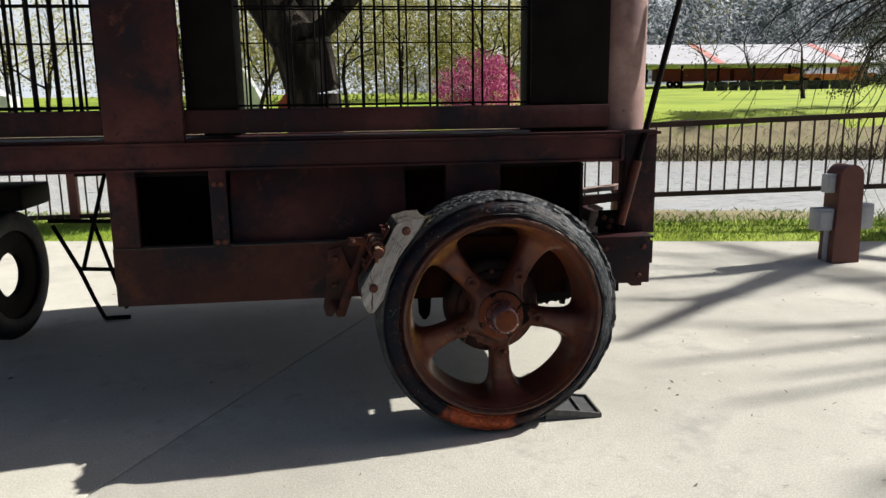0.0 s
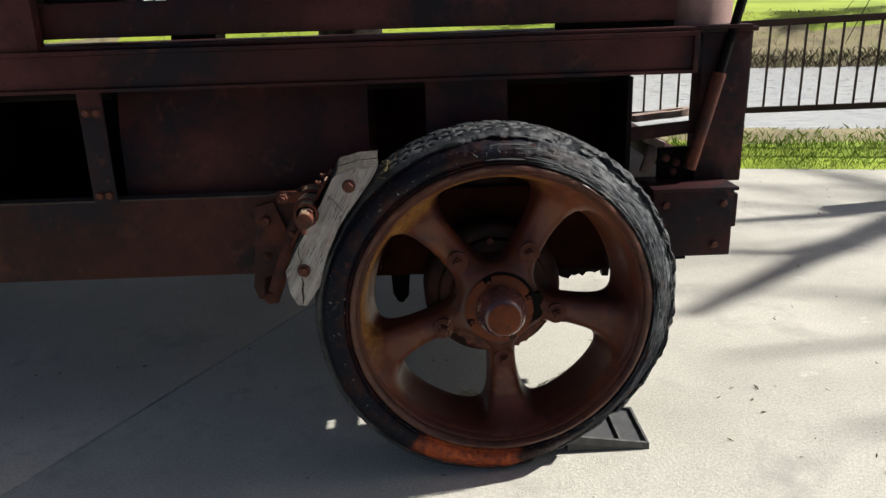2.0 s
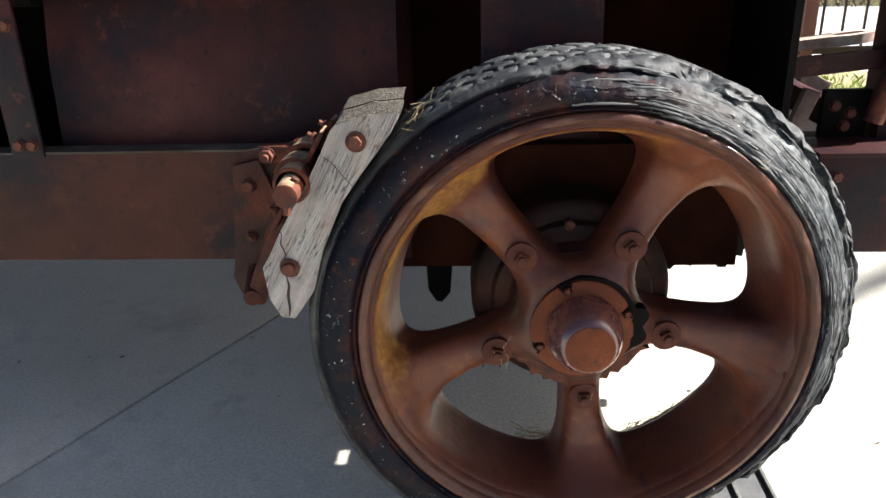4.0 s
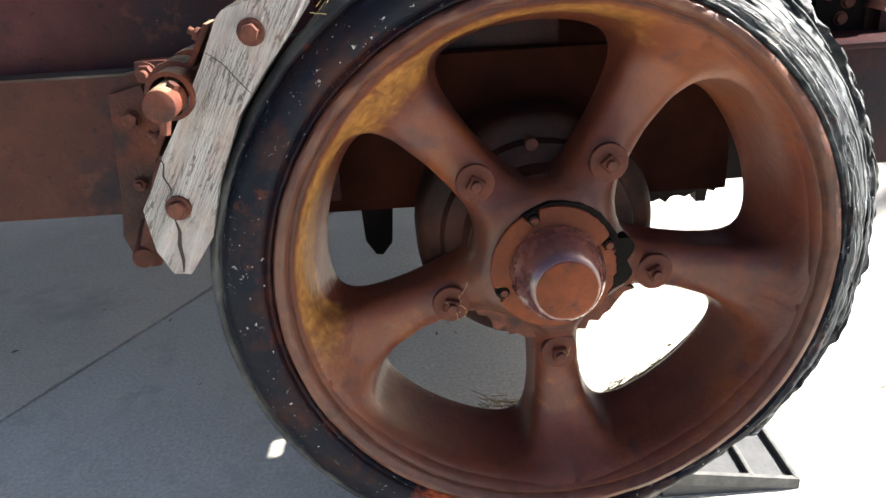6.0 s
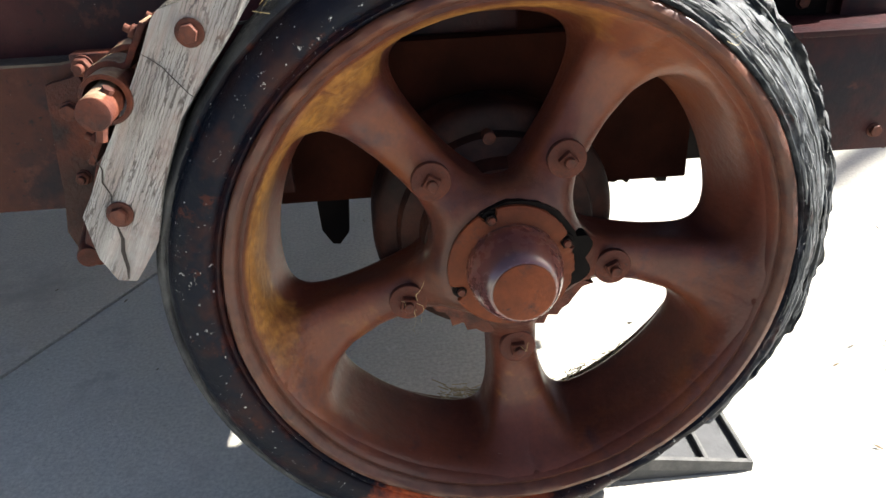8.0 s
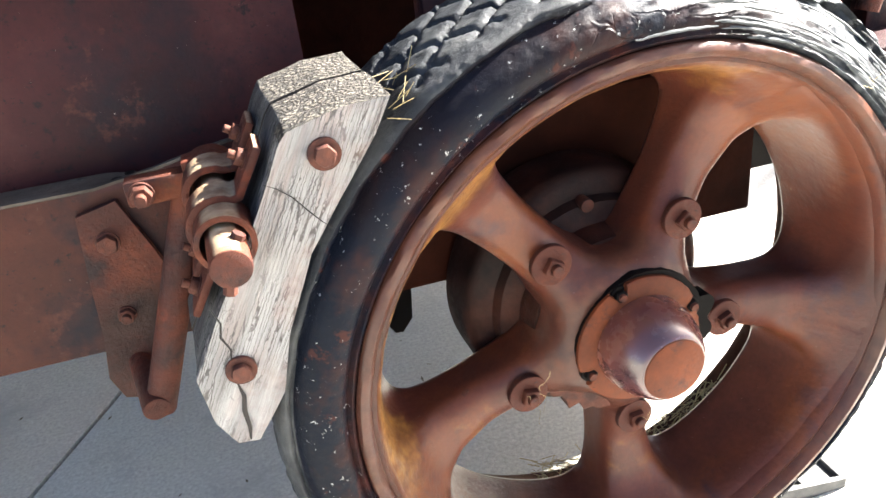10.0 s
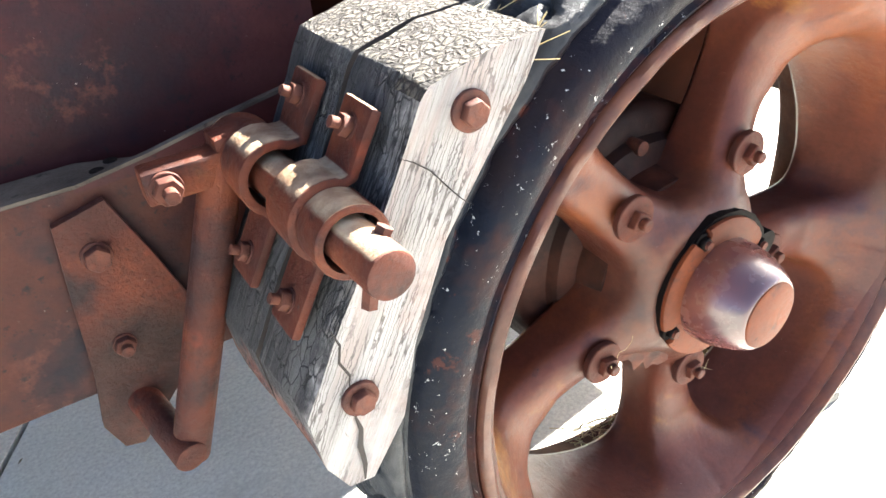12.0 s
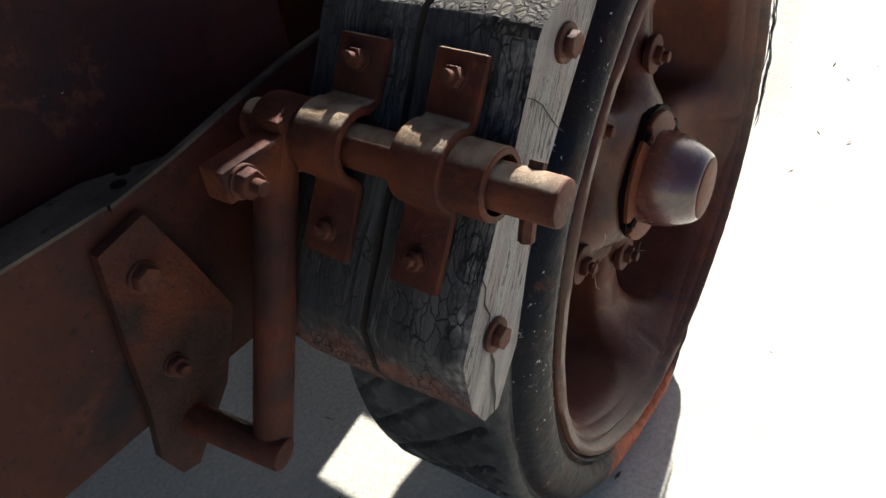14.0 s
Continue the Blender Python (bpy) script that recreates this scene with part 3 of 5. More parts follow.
def tyre_mesh():
    """A wide solid tyre: cracked sidewall, torn shoulder, and a tread of crossed slanting grooves."""
    bm = bmesh.new()
    prof = [(0.431, 0.148), (0.431, -0.090), (0.4335, -0.097), (0.436, -0.102), (0.439, -0.1045), (0.442, -0.100), (0.4445, -0.0985), (0.448, -0.1045), (0.453, -0.1085), (0.4565, -0.110), (0.460, -0.1105), (0.464, -0.111), (0.468, -0.111), (0.472, -0.110), (0.476, -0.109), (0.4795, -0.107), (0.483, -0.1055), (0.486, -0.103), (0.489, -0.100), (0.4935, -0.0935), (0.497, -0.086), (0.4995, -0.080), (0.5015, -0.082), (0.5035, -0.083), (0.506, -0.083), (0.508, -0.082), (0.510, -0.080), (0.5125, -0.078), (0.5145, -0.074), (0.516, -0.070), (0.518, -0.062)]
    tread = [-0.062 + 0.0075 * i for i in range(1, 26)]
    prof += [(0.5205, y) for y in tread] + [(0.517, 0.132), (0.508, 0.143), (0.49, 0.152), (0.46, 0.156)]

    def wob(r, y, a):
        r2, y2 = wear(r, y, a)
        deg = math.degrees(a) % 360
        r2 += 0.011 * soft_step(0.47, 0.51, r) * soft_step(0.3, 0.9, math.cos(a - 0.1))
        r2 += 0.011 * soft_step(0.45, 0.5, r) * soft_step(140, 175, deg) * (1 - soft_step(240, 262, deg))
        if r > 0.445 and y < 0.02:
            y2 += 0.042 * soft_step(-0.15, 0.55, math.cos(a - 0.12)) * soft_step(0.436, 0.49, r) * (1 - soft_step(-0.06, 0.02, y))
            k = max(0, math.cos(a - 0.45)) * (soft_step(0.442, 0.455, r) + soft_step(0.485, 0.505, r))
            strand = noise.noise(Vector((a * 9, r * 130, 3.0))) + 0.6 * noise.noise(Vector((a * 24, r * 260, 8.0)))
            y2 -= 0.0065 * k * strand
            r2 += 0.004 * k * soft_step(0.49, 0.51, r) * noise.noise(Vector((a * 16, 5.0, y * 30)))
        return r2, y2

    def wear(r, y, a):
        p = Vector((math.cos(a) * r, math.sin(a) * r, y))
        big = noise.noise(p * 6)
        if r >= 0.52:
            u = a / (2 * math.pi) * 40
            k1, k2 = (u + y * 13) % 1, (u - y * 13) % 1
            g = max(0, 1 - min(k1, 1 - k1) / 0.1, 1 - min(k2, 1 - k2) / 0.1)
            return r - 0.010 * min(1, g * 1.6) - 0.003 * abs(noise.noise(p * 30)) + 0.002 * big, y
        if r > 0.499 and y < 0:
            tear = noise.noise(p * 12) * 0.015 + noise.noise(p * 34) * 0.010 + noise.noise(p * 85) * 0.005
            side = max(0.0, math.cos(a - radians(25)))
            tear += side * (0.012 * noise.noise(p * 19 + Vector((2, 5, 9))) - 0.004)
            bite = max(0, noise.noise(p * 9 + Vector((7, 3, 1))) - 0.25) * 0.03
            tear *= 0.3 + 0.7 * soft_step(-0.6, 0.2, math.cos(a))
            bite *= soft_step(-0.7, 0.0, math.cos(a))
            return r + 0.4 * tear - bite, y + 0.9 * tear - 0.003 + bite
        if r > 0.4365 and y < 0.0:
            crack = max(0, 0.12 - abs(noise.noise(p * 34))) * 0.02 * max(0, noise.noise(p * 5) + 0.35)
            calm = 0.35 + 0.65 * soft_step(-0.4, 0.4, math.cos(a))
            return r, y + calm * (0.0024 * noise.noise(p * 24) + 0.0014 * noise.noise(p * 75) + crack) + 0.003 * big
        return r, y
    lathe(bm, prof, AX, 840, wob=wob)
    for f in bm.faces:
        c = f.calc_center_median() - AX
        f.material_index = 1 if math.hypot(c.x, c.z) > 0.506 else 0
    return bm


tyre = part("tyre", tyre_mesh(), [M_TYRE, M_TREAD], wheel, "wide worn black solid rubber tyre with torn shoulder", smooth=60)
chalk = tyre.data.attributes.new("chalk", "FLOAT", "POINT")
paint = tyre.data.attributes.new("paint", "FLOAT", "POINT")
red = tyre.data.attributes.new("redness", "FLOAT", "POINT")
chalk_values, paint_values, red_values = [], [], []
for v in tyre.data.vertices:
    c = v.co - AX
    r, ang = math.hypot(c.x, c.z), math.degrees(math.atan2(c.z, c.x)) % 360
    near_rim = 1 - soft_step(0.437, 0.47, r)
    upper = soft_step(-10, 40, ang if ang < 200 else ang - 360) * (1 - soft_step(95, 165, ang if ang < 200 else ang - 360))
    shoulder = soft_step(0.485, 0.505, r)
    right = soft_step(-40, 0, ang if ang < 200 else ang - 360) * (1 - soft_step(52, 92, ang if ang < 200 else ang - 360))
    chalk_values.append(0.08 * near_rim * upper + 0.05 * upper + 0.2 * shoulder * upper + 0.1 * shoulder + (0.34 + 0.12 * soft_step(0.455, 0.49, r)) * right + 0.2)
    low = soft_step(220, 244, ang) * (1 - soft_step(270, 288, ang))
    ring = (1 - soft_step(0.442, 0.474, r)) * soft_step(95, 125, ang) * (1 - soft_step(210, 245, ang))
    paint_values.append(max(0.78 * low, 0.22) if c.y < 0.05 else 0)
    red_values.append(0.58 * ring)
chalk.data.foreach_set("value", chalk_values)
paint.data.foreach_set("value", paint_values)
red.data.foreach_set("value", red_values)


def polar(r, deg, y):
    return Vector((AX.x + r * math.cos(radians(deg)), AX.y + y, AX.z + r * math.sin(radians(deg))))


# cords frayed out of the sunward sidewall, lying along the tyre
rng = random.Random(61)
bm = bmesh.new()
for _ in range(120):
    a0, span = rng.uniform(-18, 84), rng.uniform(3, 15)
    r, lift = rng.choice((rng.uniform(0.441, 0.456), rng.uniform(0.445, 0.503))), rng.uniform(0.001, 0.006)
    thick, prev = rng.uniform(0.0006, 0.0016), None
    n_step = max(4, int(span))
    for i in range(n_step + 1):
        a = radians(a0 + span * i / n_step)
        r += rng.gauss(0, 0.0007)
        y = (-0.1085 if r < 0.482 else -0.1085 + (r - 0.482) * 0.6) + 0.03 * soft_step(-0.15, 0.55, math.cos(a - 0.12)) * soft_step(0.44, 0.5, r)
        y -= lift * math.sin(math.pi * i / n_step) + 0.001 + 0.0012 * noise.noise(Vector((a * 20, r * 90, 1.0)))
        t = thick * (0.35 + 0.65 * math.sin(math.pi * (i + 0.4) / (n_step + 0.8)))
        cur = [bm.verts.new(polar(r + dr * t, math.degrees(a), y + dy * t)) for dr, dy in ((1.6, 0), (0, -1), (-1.6, 0), (0, 1))]
        if prev:
            for j in range(4):
                bm.faces.new((prev[j], prev[(j + 1) % 4], cur[(j + 1) % 4], cur[j]))
        prev = cur
tagged(part("frayed_cord", bm, M_CORD, wheel, "pale frayed tyre cords"), kind="stuff")


def gasket_wob(r, y, a):
    """Hidden under the flange on one side, standing out and torn on the other."""
    if r < 0.09:
        return r, y
    k = max(0.0, math.cos(a - 0.75))
    torn = 0.022 * max(0, math.cos((a - 6.08) * 3.2)) ** 4 * (1 if math.cos(a - 6.08) > 0.85 else 0)
    return 0.1005 + 0.0085 * k + torn + 0.002 * noise.noise(Vector((math.cos(a) * 8, math.sin(a) * 8, 0))), y


bm = bmesh.new()
lathe(bm, [(0.0, -0.02), (0.112, -0.02), (0.112, -0.043), (0.1095, -0.047), (0.104, -0.048), (0.0, -0.048)], AX, 120, closed=False, wob=gasket_wob)
part("gasket", bm, M_DARK, wheel, "black greasy hub gasket")
bm = bmesh.new()


def flange_wob(r, y, a):
    k = math.degrees(a) % 90
    notch = soft_step(0, 0.5, max(0, 1 - abs(k - 22) / 7.5))
    torn = max(0, math.cos(a - 0.15)) ** 3 * (0.006 + 0.007 * noise.noise(Vector((math.cos(a) * 9, math.sin(a) * 9, 2))))
    return (r - (0.017 * notch + torn if r > 0.08 else 0), y)


lathe(bm, [(0.02, -0.047), (0.1, -0.047), (0.103, -0.050), (0.1025, -0.055), (0.098, -0.058), (0.02, -0.058)], AX, 180, closed=False, wob=flange_wob)
part("hub_flange", bm, M_ORANGE, wheel, "orange-red hub flange with notches", smooth=40)
bm = bmesh.new()
lathe(bm, [(0.074, -0.056), (0.0747, -0.066), (0.0738, -0.078), (0.0712, -0.091), (0.0672, -0.104), (0.0622, -0.116), (0.0565, -0.127), (0.0525, -0.1325), (0.049, -0.136), (0.045, -0.1375), (0.0, -0.1375)], AX, 72, closed=False)
hub_cap = part("hub_cap", bm, M_CAP, wheel, "rounded red hub cap with flat orange end", smooth=50)
bm = bmesh.new()
lathe(bm, [(0.0475, -0.1355), (0.0465, -0.1383), (0.043, -0.1395), (0.0, -0.1395)], AX, 48, closed=False)
part("hub_cap_face", bm, M_ORANGE, wheel, "flat orange hub cap end", smooth=50)


def bolt_mesh(washer, thick, nut, nut_h, stub, stub_h, sides=4, turn=20):
    """A bolt seen along y: washer, nut and stub, facing -y at the origin."""
    bm = bmesh.new()
    rod(bm, (0, 0.004, 0), (0, -thick, 0), washer, seg=28)
    m = pose(0, 0, 0, 0, turn, 0)
    v = bmesh.ops.create_cone(bm, cap_ends=True, segments=sides, radius1=nut, radius2=nut * 0.95, depth=nut_h, matrix=m @ pose(0, -thick - nut_h / 2, 0, 90, 0, 0))["verts"]
    if stub:
        rod(bm, (0, -thick - nut_h, 0), (0, -thick - nut_h - stub_h, 0), stub, seg=12)
    soften(bm, min(thick, nut) * 0.18, 1, 40)
    return mesh_of("bolt", bm, M_RUST, 35)


spoke_bolt = bolt_mesh(0.031, 0.007, 0.0165, 0.011, 0.0085, 0.01)
spoke_bolt.materials.clear()
spoke_bolt.materials.append(M_IRON)
for k in range(5):
    b = part("spoke_bolt", spoke_bolt, None, wheel)
    b.matrix_basis = Matrix.Translation(polar(0.179, SPOKE0 + 72 * k, -0.008)) @ pose(0, 0, 0, 0, -17 * k, 0)
ring_bolt = bolt_mesh(0.0135, 0.004, 0.010, 0.008, 0, 0, 6)
ring_bolt.materials.clear()
ring_bolt.materials.append(M_DARK)
for k in range(4):
    b = part("flange_bolt", ring_bolt, None, wheel)
    b.matrix_basis = Matrix.Translation(polar(0.09, 22 + 90 * k, -0.048))
    bm = bmesh.new()
    rod(bm, polar(0.09, 22 + 90 * k, -0.058), polar(0.09, 22 + 90 * k, -0.064), 0.0068, 0.0055, seg=14)
    part("stud", bm, M_IRON, wheel, "rusty stud end")

bm = bmesh.new()
lathe(bm, [(0.05, 0.03), (0.13, 0.03), (0.135, 0.075), (0.165, 0.082), (0.172, 0.098), (0.195, 0.102), (0.203, 0.108), (0.208, 0.112), (0.212, 0.122), (0.212, 0.20), (0.05, 0.20)], AX, 80, closed=False,
      wob=lambda r, y, a: (r, y + 0.004 * noise.noise(Vector((math.cos(a) * 3, math.sin(a) * 3, r * 40)))))
drum = part("brake_drum", bm, M_DRUM, wheel, "oily black brake drum", smooth=40)
bm = bmesh.new()
rod(bm, polar(0.166, 94, 0.1), polar(0.166, 94, 0.075), 0.011, seg=14)
soften(bm, 0.003)
part("drum_bolt", bm, M_RUST, wheel)
bm = bmesh.new()
rod(bm, (0, 0.15, AX.z), (0, 2.5, AX.z), 0.05, seg=24)
part("axle", bm, M_DARK, machine)
# torn rusty tin collar hanging under the hub
bm = bmesh.new()
prev = None
for i in range(25):
    a = 215 + 118 * i / 24
    rr = 0.142 + 0.02 * noise.noise(Vector((i * 0.9, 0, 0)))
    cur = [bm.verts.new(polar(0.1, a, -0.02)), bm.verts.new(polar(rr + 0.012, a, 0.0)), bm.verts.new(polar(rr + 0.012 + 0.008 * noise.noise(Vector((i * 1.7, 4, 0))), a, 0.03)), bm.verts.new(polar(0.1, a, 0.03))]
    if prev:
        for j in range(4):
            bm.faces.new((prev[j], prev[(j + 1) % 4], cur[(j + 1) % 4], cur[j]))
    prev = cur
part("torn_hub_collar", bm, M_RUST, wheel, "torn rusty tin collar")

# ---- brake ----
brake = part("brake_shaft", (lambda b: (rod(b, (-0.525, -0.179, 0.836), (-0.5415, 0.16, 0.841), 0.0215, seg=32), soften(b, 0.004, 2), b)[-1])(bmesh.new()), M_IRON, machine, "thick rust-red brake shaft")
FRONT = [(-0.332, 0.960), (-0.353, 0.922), (-0.395, 0.868), (-0.444, 0.803), (-0.484, 0.715), (-0.508, 0.634), (-0.549, 0.577), (-0.574, 0.580), (-0.592, 0.615), (-0.598, 0.680), (-0.552, 0.762), (-0.506, 0.834), (-0.470, 0.899), (-0.453, 0.932), (-0.444, 0.942), (-0.385, 0.958)]


def plank(y0, y1, seed):
    bm = bmesh.new()
    for v in prism(bm, FRONT, y0, y1):
        if v.co.z > 0.94:
            v.co.z += 0.004 * max(0, (v.co.y + 0.1) / 0.2)
    soften(bm, 0.009, 3, 18)
    bmesh.ops.triangulate(bm, faces=[f for f in bm.faces if len(f.verts) > 4])
    for _ in range(3):
        bmesh.ops.subdivide_edges(bm, edges=[e for e in bm.edges if e.calc_length() > 0.016], cuts=1)
        bmesh.ops.triangulate(bm, faces=[f for f in bm.faces if len(f.verts) > 4])
    axis = Vector((0.47, 0, 0.88))
    for v in bm.verts:
        p = v.co + Vector((seed, 0, 0))
        along = p.dot(axis)
        across = p - axis * along
        g = Vector((across.x * 60, across.y * 60, across.z * 60)) + axis * along * 7
        w = 0.0016 * noise.noise(g) + 0.002 * noise.noise(p * 22)
        if v.co.z > 0.948:
            w += 0.003 * noise.noise(p * 90)
        v.co.x -= 0.012 * soft_step(-0.1, 0.1, v.co.y)
        v.co += Vector((-0.6, -0.5 if v.co.y < (y0 + y1) / 2 else 0.5, 0.3)) * w
    bmesh.ops.recalc_face_normals(bm, faces=bm.faces[:])
    bm.normal_update()
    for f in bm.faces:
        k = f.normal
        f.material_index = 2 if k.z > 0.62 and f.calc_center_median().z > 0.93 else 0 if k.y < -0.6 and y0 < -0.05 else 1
        # faces inside the gap take the dark crack colour as painted shade
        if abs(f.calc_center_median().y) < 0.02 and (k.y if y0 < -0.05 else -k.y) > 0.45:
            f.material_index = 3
    return bm


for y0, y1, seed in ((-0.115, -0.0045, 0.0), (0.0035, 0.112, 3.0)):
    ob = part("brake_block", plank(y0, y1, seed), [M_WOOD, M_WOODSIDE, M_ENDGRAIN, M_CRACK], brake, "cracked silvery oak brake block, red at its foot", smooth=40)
    at = ob.data.attributes.new("paint", "FLOAT", "POINT")
    at.data.foreach_set("value", [0.62 * (1 - soft_step(0.62, 0.70, v.co.z + 0.05 * noise.noise(v.co * 17))) + 0.12 for v in ob.data.vertices])
    across = [0.88 * v.co.x - 0.47 * v.co.z for v in ob.data.vertices]
    at = ob.data.attributes.new("stain", "FLOAT", "POINT")
    at.data.foreach_set("value", [0.22 + 0.36 * soft_step(-0.81, -0.775, u) for u in across])
    # darker along both long edges of the front face
    at = ob.data.attributes.new("edge_dark", "FLOAT", "POINT")
    at.data.foreach_set("value", [0.26 + 0.3 * (1 - soft_step(-0.846, -0.824, u)) + 0.22 * soft_step(-0.772, -0.762, u) for u in across])
    at = ob.data.attributes.new("silver", "FLOAT", "POINT")
    at.data.foreach_set("value", [max(0.8 * (1 - soft_step(-0.11, -0.06, v.co.y + 0.02 * noise.noise(v.co * 30))), 0.55 * (1 - soft_step(0.64, 0.71, v.co.z)), 0.4 * soft_step(0.86, 0.94, v.co.z), 0.18) for v in ob.data.vertices])


# dark strip added between the blocks, so that their gap reads as shade
bm = bmesh.new()
mid_x, mid_z = -0.47, 0.77
prism(bm, [(mid_x + (x - mid_x) * 0.84, mid_z + (z - mid_z) * 0.93) for x, z in FRONT], -0.004, 0.005)
part("packing_strip", bm, M_CRACK, brake, "dark strip added as shade in the gap between the blocks", smooth=None)


def crack(points, width):
    """An open split in the block's front face."""
    bm = bmesh.new()
    pts = [Vector(q) for q in points]
    rows = []
    for i, q in enumerate(pts):
        d = (pts[min(i + 1, len(pts) - 1)] - pts[max(i - 1, 0)]).normalized()
        s = Vector((d.y, -d.x)) * width * (0.15 + 0.85 * math.sin(math.pi * (i + 0.3) / (len(pts) - 0.4)))
        rows.append([bm.verts.new((q.x + s.x, -0.1168, q.y + s.y)), bm.verts.new((q.x, -0.1172, q.y)), bm.verts.new((q.x - s.x, -0.1168, q.y - s.y))])
    for a, b in zip(rows, rows[1:]):
        for j in range(2):
            bm.faces.new((a[j], a[j + 1], b[j + 1], b[j]))
    return part("wood_crack", bm, M_CRACK, brake)


crack([(-0.562, 0.765), (-0.556, 0.745), (-0.56, 0.728), (-0.553, 0.71), (-0.556, 0.695)], 0.0014)
crack([(-0.556, 0.664), (-0.553, 0.645), (-0.557, 0.625), (-0.556, 0.6), (-0.559, 0.582)], 0.003)
crack([(-0.478, 0.893), (-0.466, 0.886), (-0.452, 0.874), (-0.436, 0.852), (-0.425, 0.838), (-0.414, 0.828)], 0.0007)


def clamp(y0, y1):
    """A strap bent over the shaft with an upper and a lower lug on the block."""
    t = Vector((-0.162, -0.27)).normalized()
    n = Vector((t.y, -t.x))
    base = Vector((-0.509, 0.84))
    c = Vector((-0.533 - 0.026 * (y0 + y1), 0.840))
    base = base + t * (c - base).dot(t)
    th, R = 0.0095, 0.0295
    path = []
    for s in (-0.099, -0.082, -0.055, -0.038):
        path.append(base + t * s + n * 0.008)
    mid_off = (c - base)
    for i in range(13):
        a = math.pi * (1 - i / 12)
        path.append(c + t * math.cos(a) * R * 0.98 + n * max(0.0, math.sin(a)) * R)
    for s in (0.038, 0.055, 0.08, 0.112):
        path.append(base + t * s + n * 0.008)
    bm = bmesh.new()
    rows = []
    for i, p in enumerate(path):
        a, b = path[max(0, i - 1)], path[min(len(path) - 1, i + 1)]
        d = (b - a).normalized()
        nn = Vector((d.y, -d.x))
        q = p + nn * th
        rows.append([bm.verts.new((p.x, y0, p.y)), bm.verts.new((p.x, y1, p.y)), bm.verts.new((q.x, y1, q.y)), bm.verts.new((q.x, y0, q.y))])
    for a, b in zip(rows, rows[1:]):
        for j in range(4):
            bm.faces.new((a[j], a[(j + 1) % 4], b[(j + 1) % 4], b[j]))
    bm.faces.new(rows[0][::-1])
    bm.faces.new(rows[-1])
    bmesh.ops.recalc_face_normals(bm, faces=bm.faces[:])
    soften(bm, 0.003, 2, 50)
    ob = part("clamp", bm, M_IRON, brake, "bent rust-red iron clamp", smooth=40)
    for s in (-0.076, 0.086):
        p = base + t * s + n * 0.0165
        bo = part("clamp_bolt", clamp_bolt, None, brake)
        bo.matrix_basis = Matrix.Translation((p.x, (y0 + y1) / 2, p.y)) @ Vector((n.x, 0, n.y)).to_track_quat("-Y", "Z").to_matrix().to_4x4()
    return ob


clamp_bolt = bolt_mesh(0.0118, 0.0025, 0.0105, 0.0085, 0.0052, 0.009, 6, 30)
clamp(0.022, 0.078)
clamp(-0.083, -0.031)
bm = bmesh.new()
lathe(bm, [(0.0265, -0.122), (0.0315, -0.122), (0.033, -0.1205), (0.033, -0.07), (0.0315, -0.068), (0.0265, -0.068)], Vector((-0.5285, 0, 0.838)), 40)
part("shaft_collar", bm, M_IRON, brake)
bm = bmesh.new()
rod(bm, (-0.517, -0.147, 0.85), (-0.511, -0.147, 0.859), 0.0075, seg=6)
part("shaft_pin", bm, M_RUST, brake)
bm = bmesh.new()
rod(bm, (-0.53, -0.147, 0.815), (-0.535, -0.147, 0.794), 0.0075, seg=6)
part("shaft_pin", bm, M_RUST, brake)
block_bolt = bolt_mesh(0.018, 0.004, 0.0125, 0.009, 0, 0, 6)
for x, z in ((-0.41, 0.913), (-0.548, 0.681)):
    b = part("block_bolt", block_bolt, None, brake)
    b.matrix_basis = Matrix.Translation((x, -0.116, z))
# dust on what faces up, made pale to put direct sun into the colour
for ob in [brake] + [o for o in brake.children if o.name.split(".")[0] in ("clamp", "shaft_collar")]:
    at = ob.data.attributes.new("sunlit_dust", "FLOAT", "POINT")
    at.data.foreach_set("value", [0.8 * soft_step(0.45, 0.9, v.normal.z) for v in ob.data.vertices])
# arm that hangs from the shaft, with its pin to the plate
bm = bmesh.new()
rod(bm, (-0.563, 0.105, 0.845), (-0.69, 0.092, 0.515), 0.0215, seg=24)
rod(bm, (-0.69, 0.068, 0.53), (-0.715, 0.192, 0.545), 0.019, seg=20)
v = rod(bm, (-0.5385, 0.084, 0.837), (-0.5385, 0.135, 0.837), 0.036, seg=28)
soften(bm, 0.004, 2, 50)
part("brake_arm", bm, M_IRON, brake, "round rust-red brake arm")
bm = bmesh.new()
box(bm, (-0.645, 0.086, 0.822), (-0.56, 0.118, 0.856), 0.004)
box(bm, (-0.572, 0.088, 0.83), (-0.545, 0.128, 0.868), 0.005)
part("brake_link", bm, M_IRON, brake)
b = part("link_bolt", clamp_bolt, None, brake)
b.matrix_basis = Matrix.Translation((-0.626, 0.086, 0.838)) @ Matrix.Scale(1.4, 4)
bm = bmesh.new()
prism(bm, [(-0.733, 0.79), (-0.677, 0.803), (-0.650, 0.73), (-0.622, 0.642), (-0.662, 0.556), (-0.712, 0.502), (-0.73, 0.484), (-0.752, 0.49), (-0.765, 0.53), (-0.752, 0.6), (-0.744, 0.69)], 0.181, 0.194)
soften(bm, 0.003, 2)
bmesh.ops.triangulate(bm, faces=[f for f in bm.faces if len(f.verts) > 4])
for _ in range(3):
    bmesh.ops.subdivide_edges(bm, edges=[e for e in bm.edges if e.calc_length() > 0.03], cuts=1)
    bmesh.ops.triangulate(bm, faces=[f for f in bm.faces if len(f.verts) > 4])
plate = part("brake_plate", bm, M_IRON, brake, "tapered rust-red pivot plate")
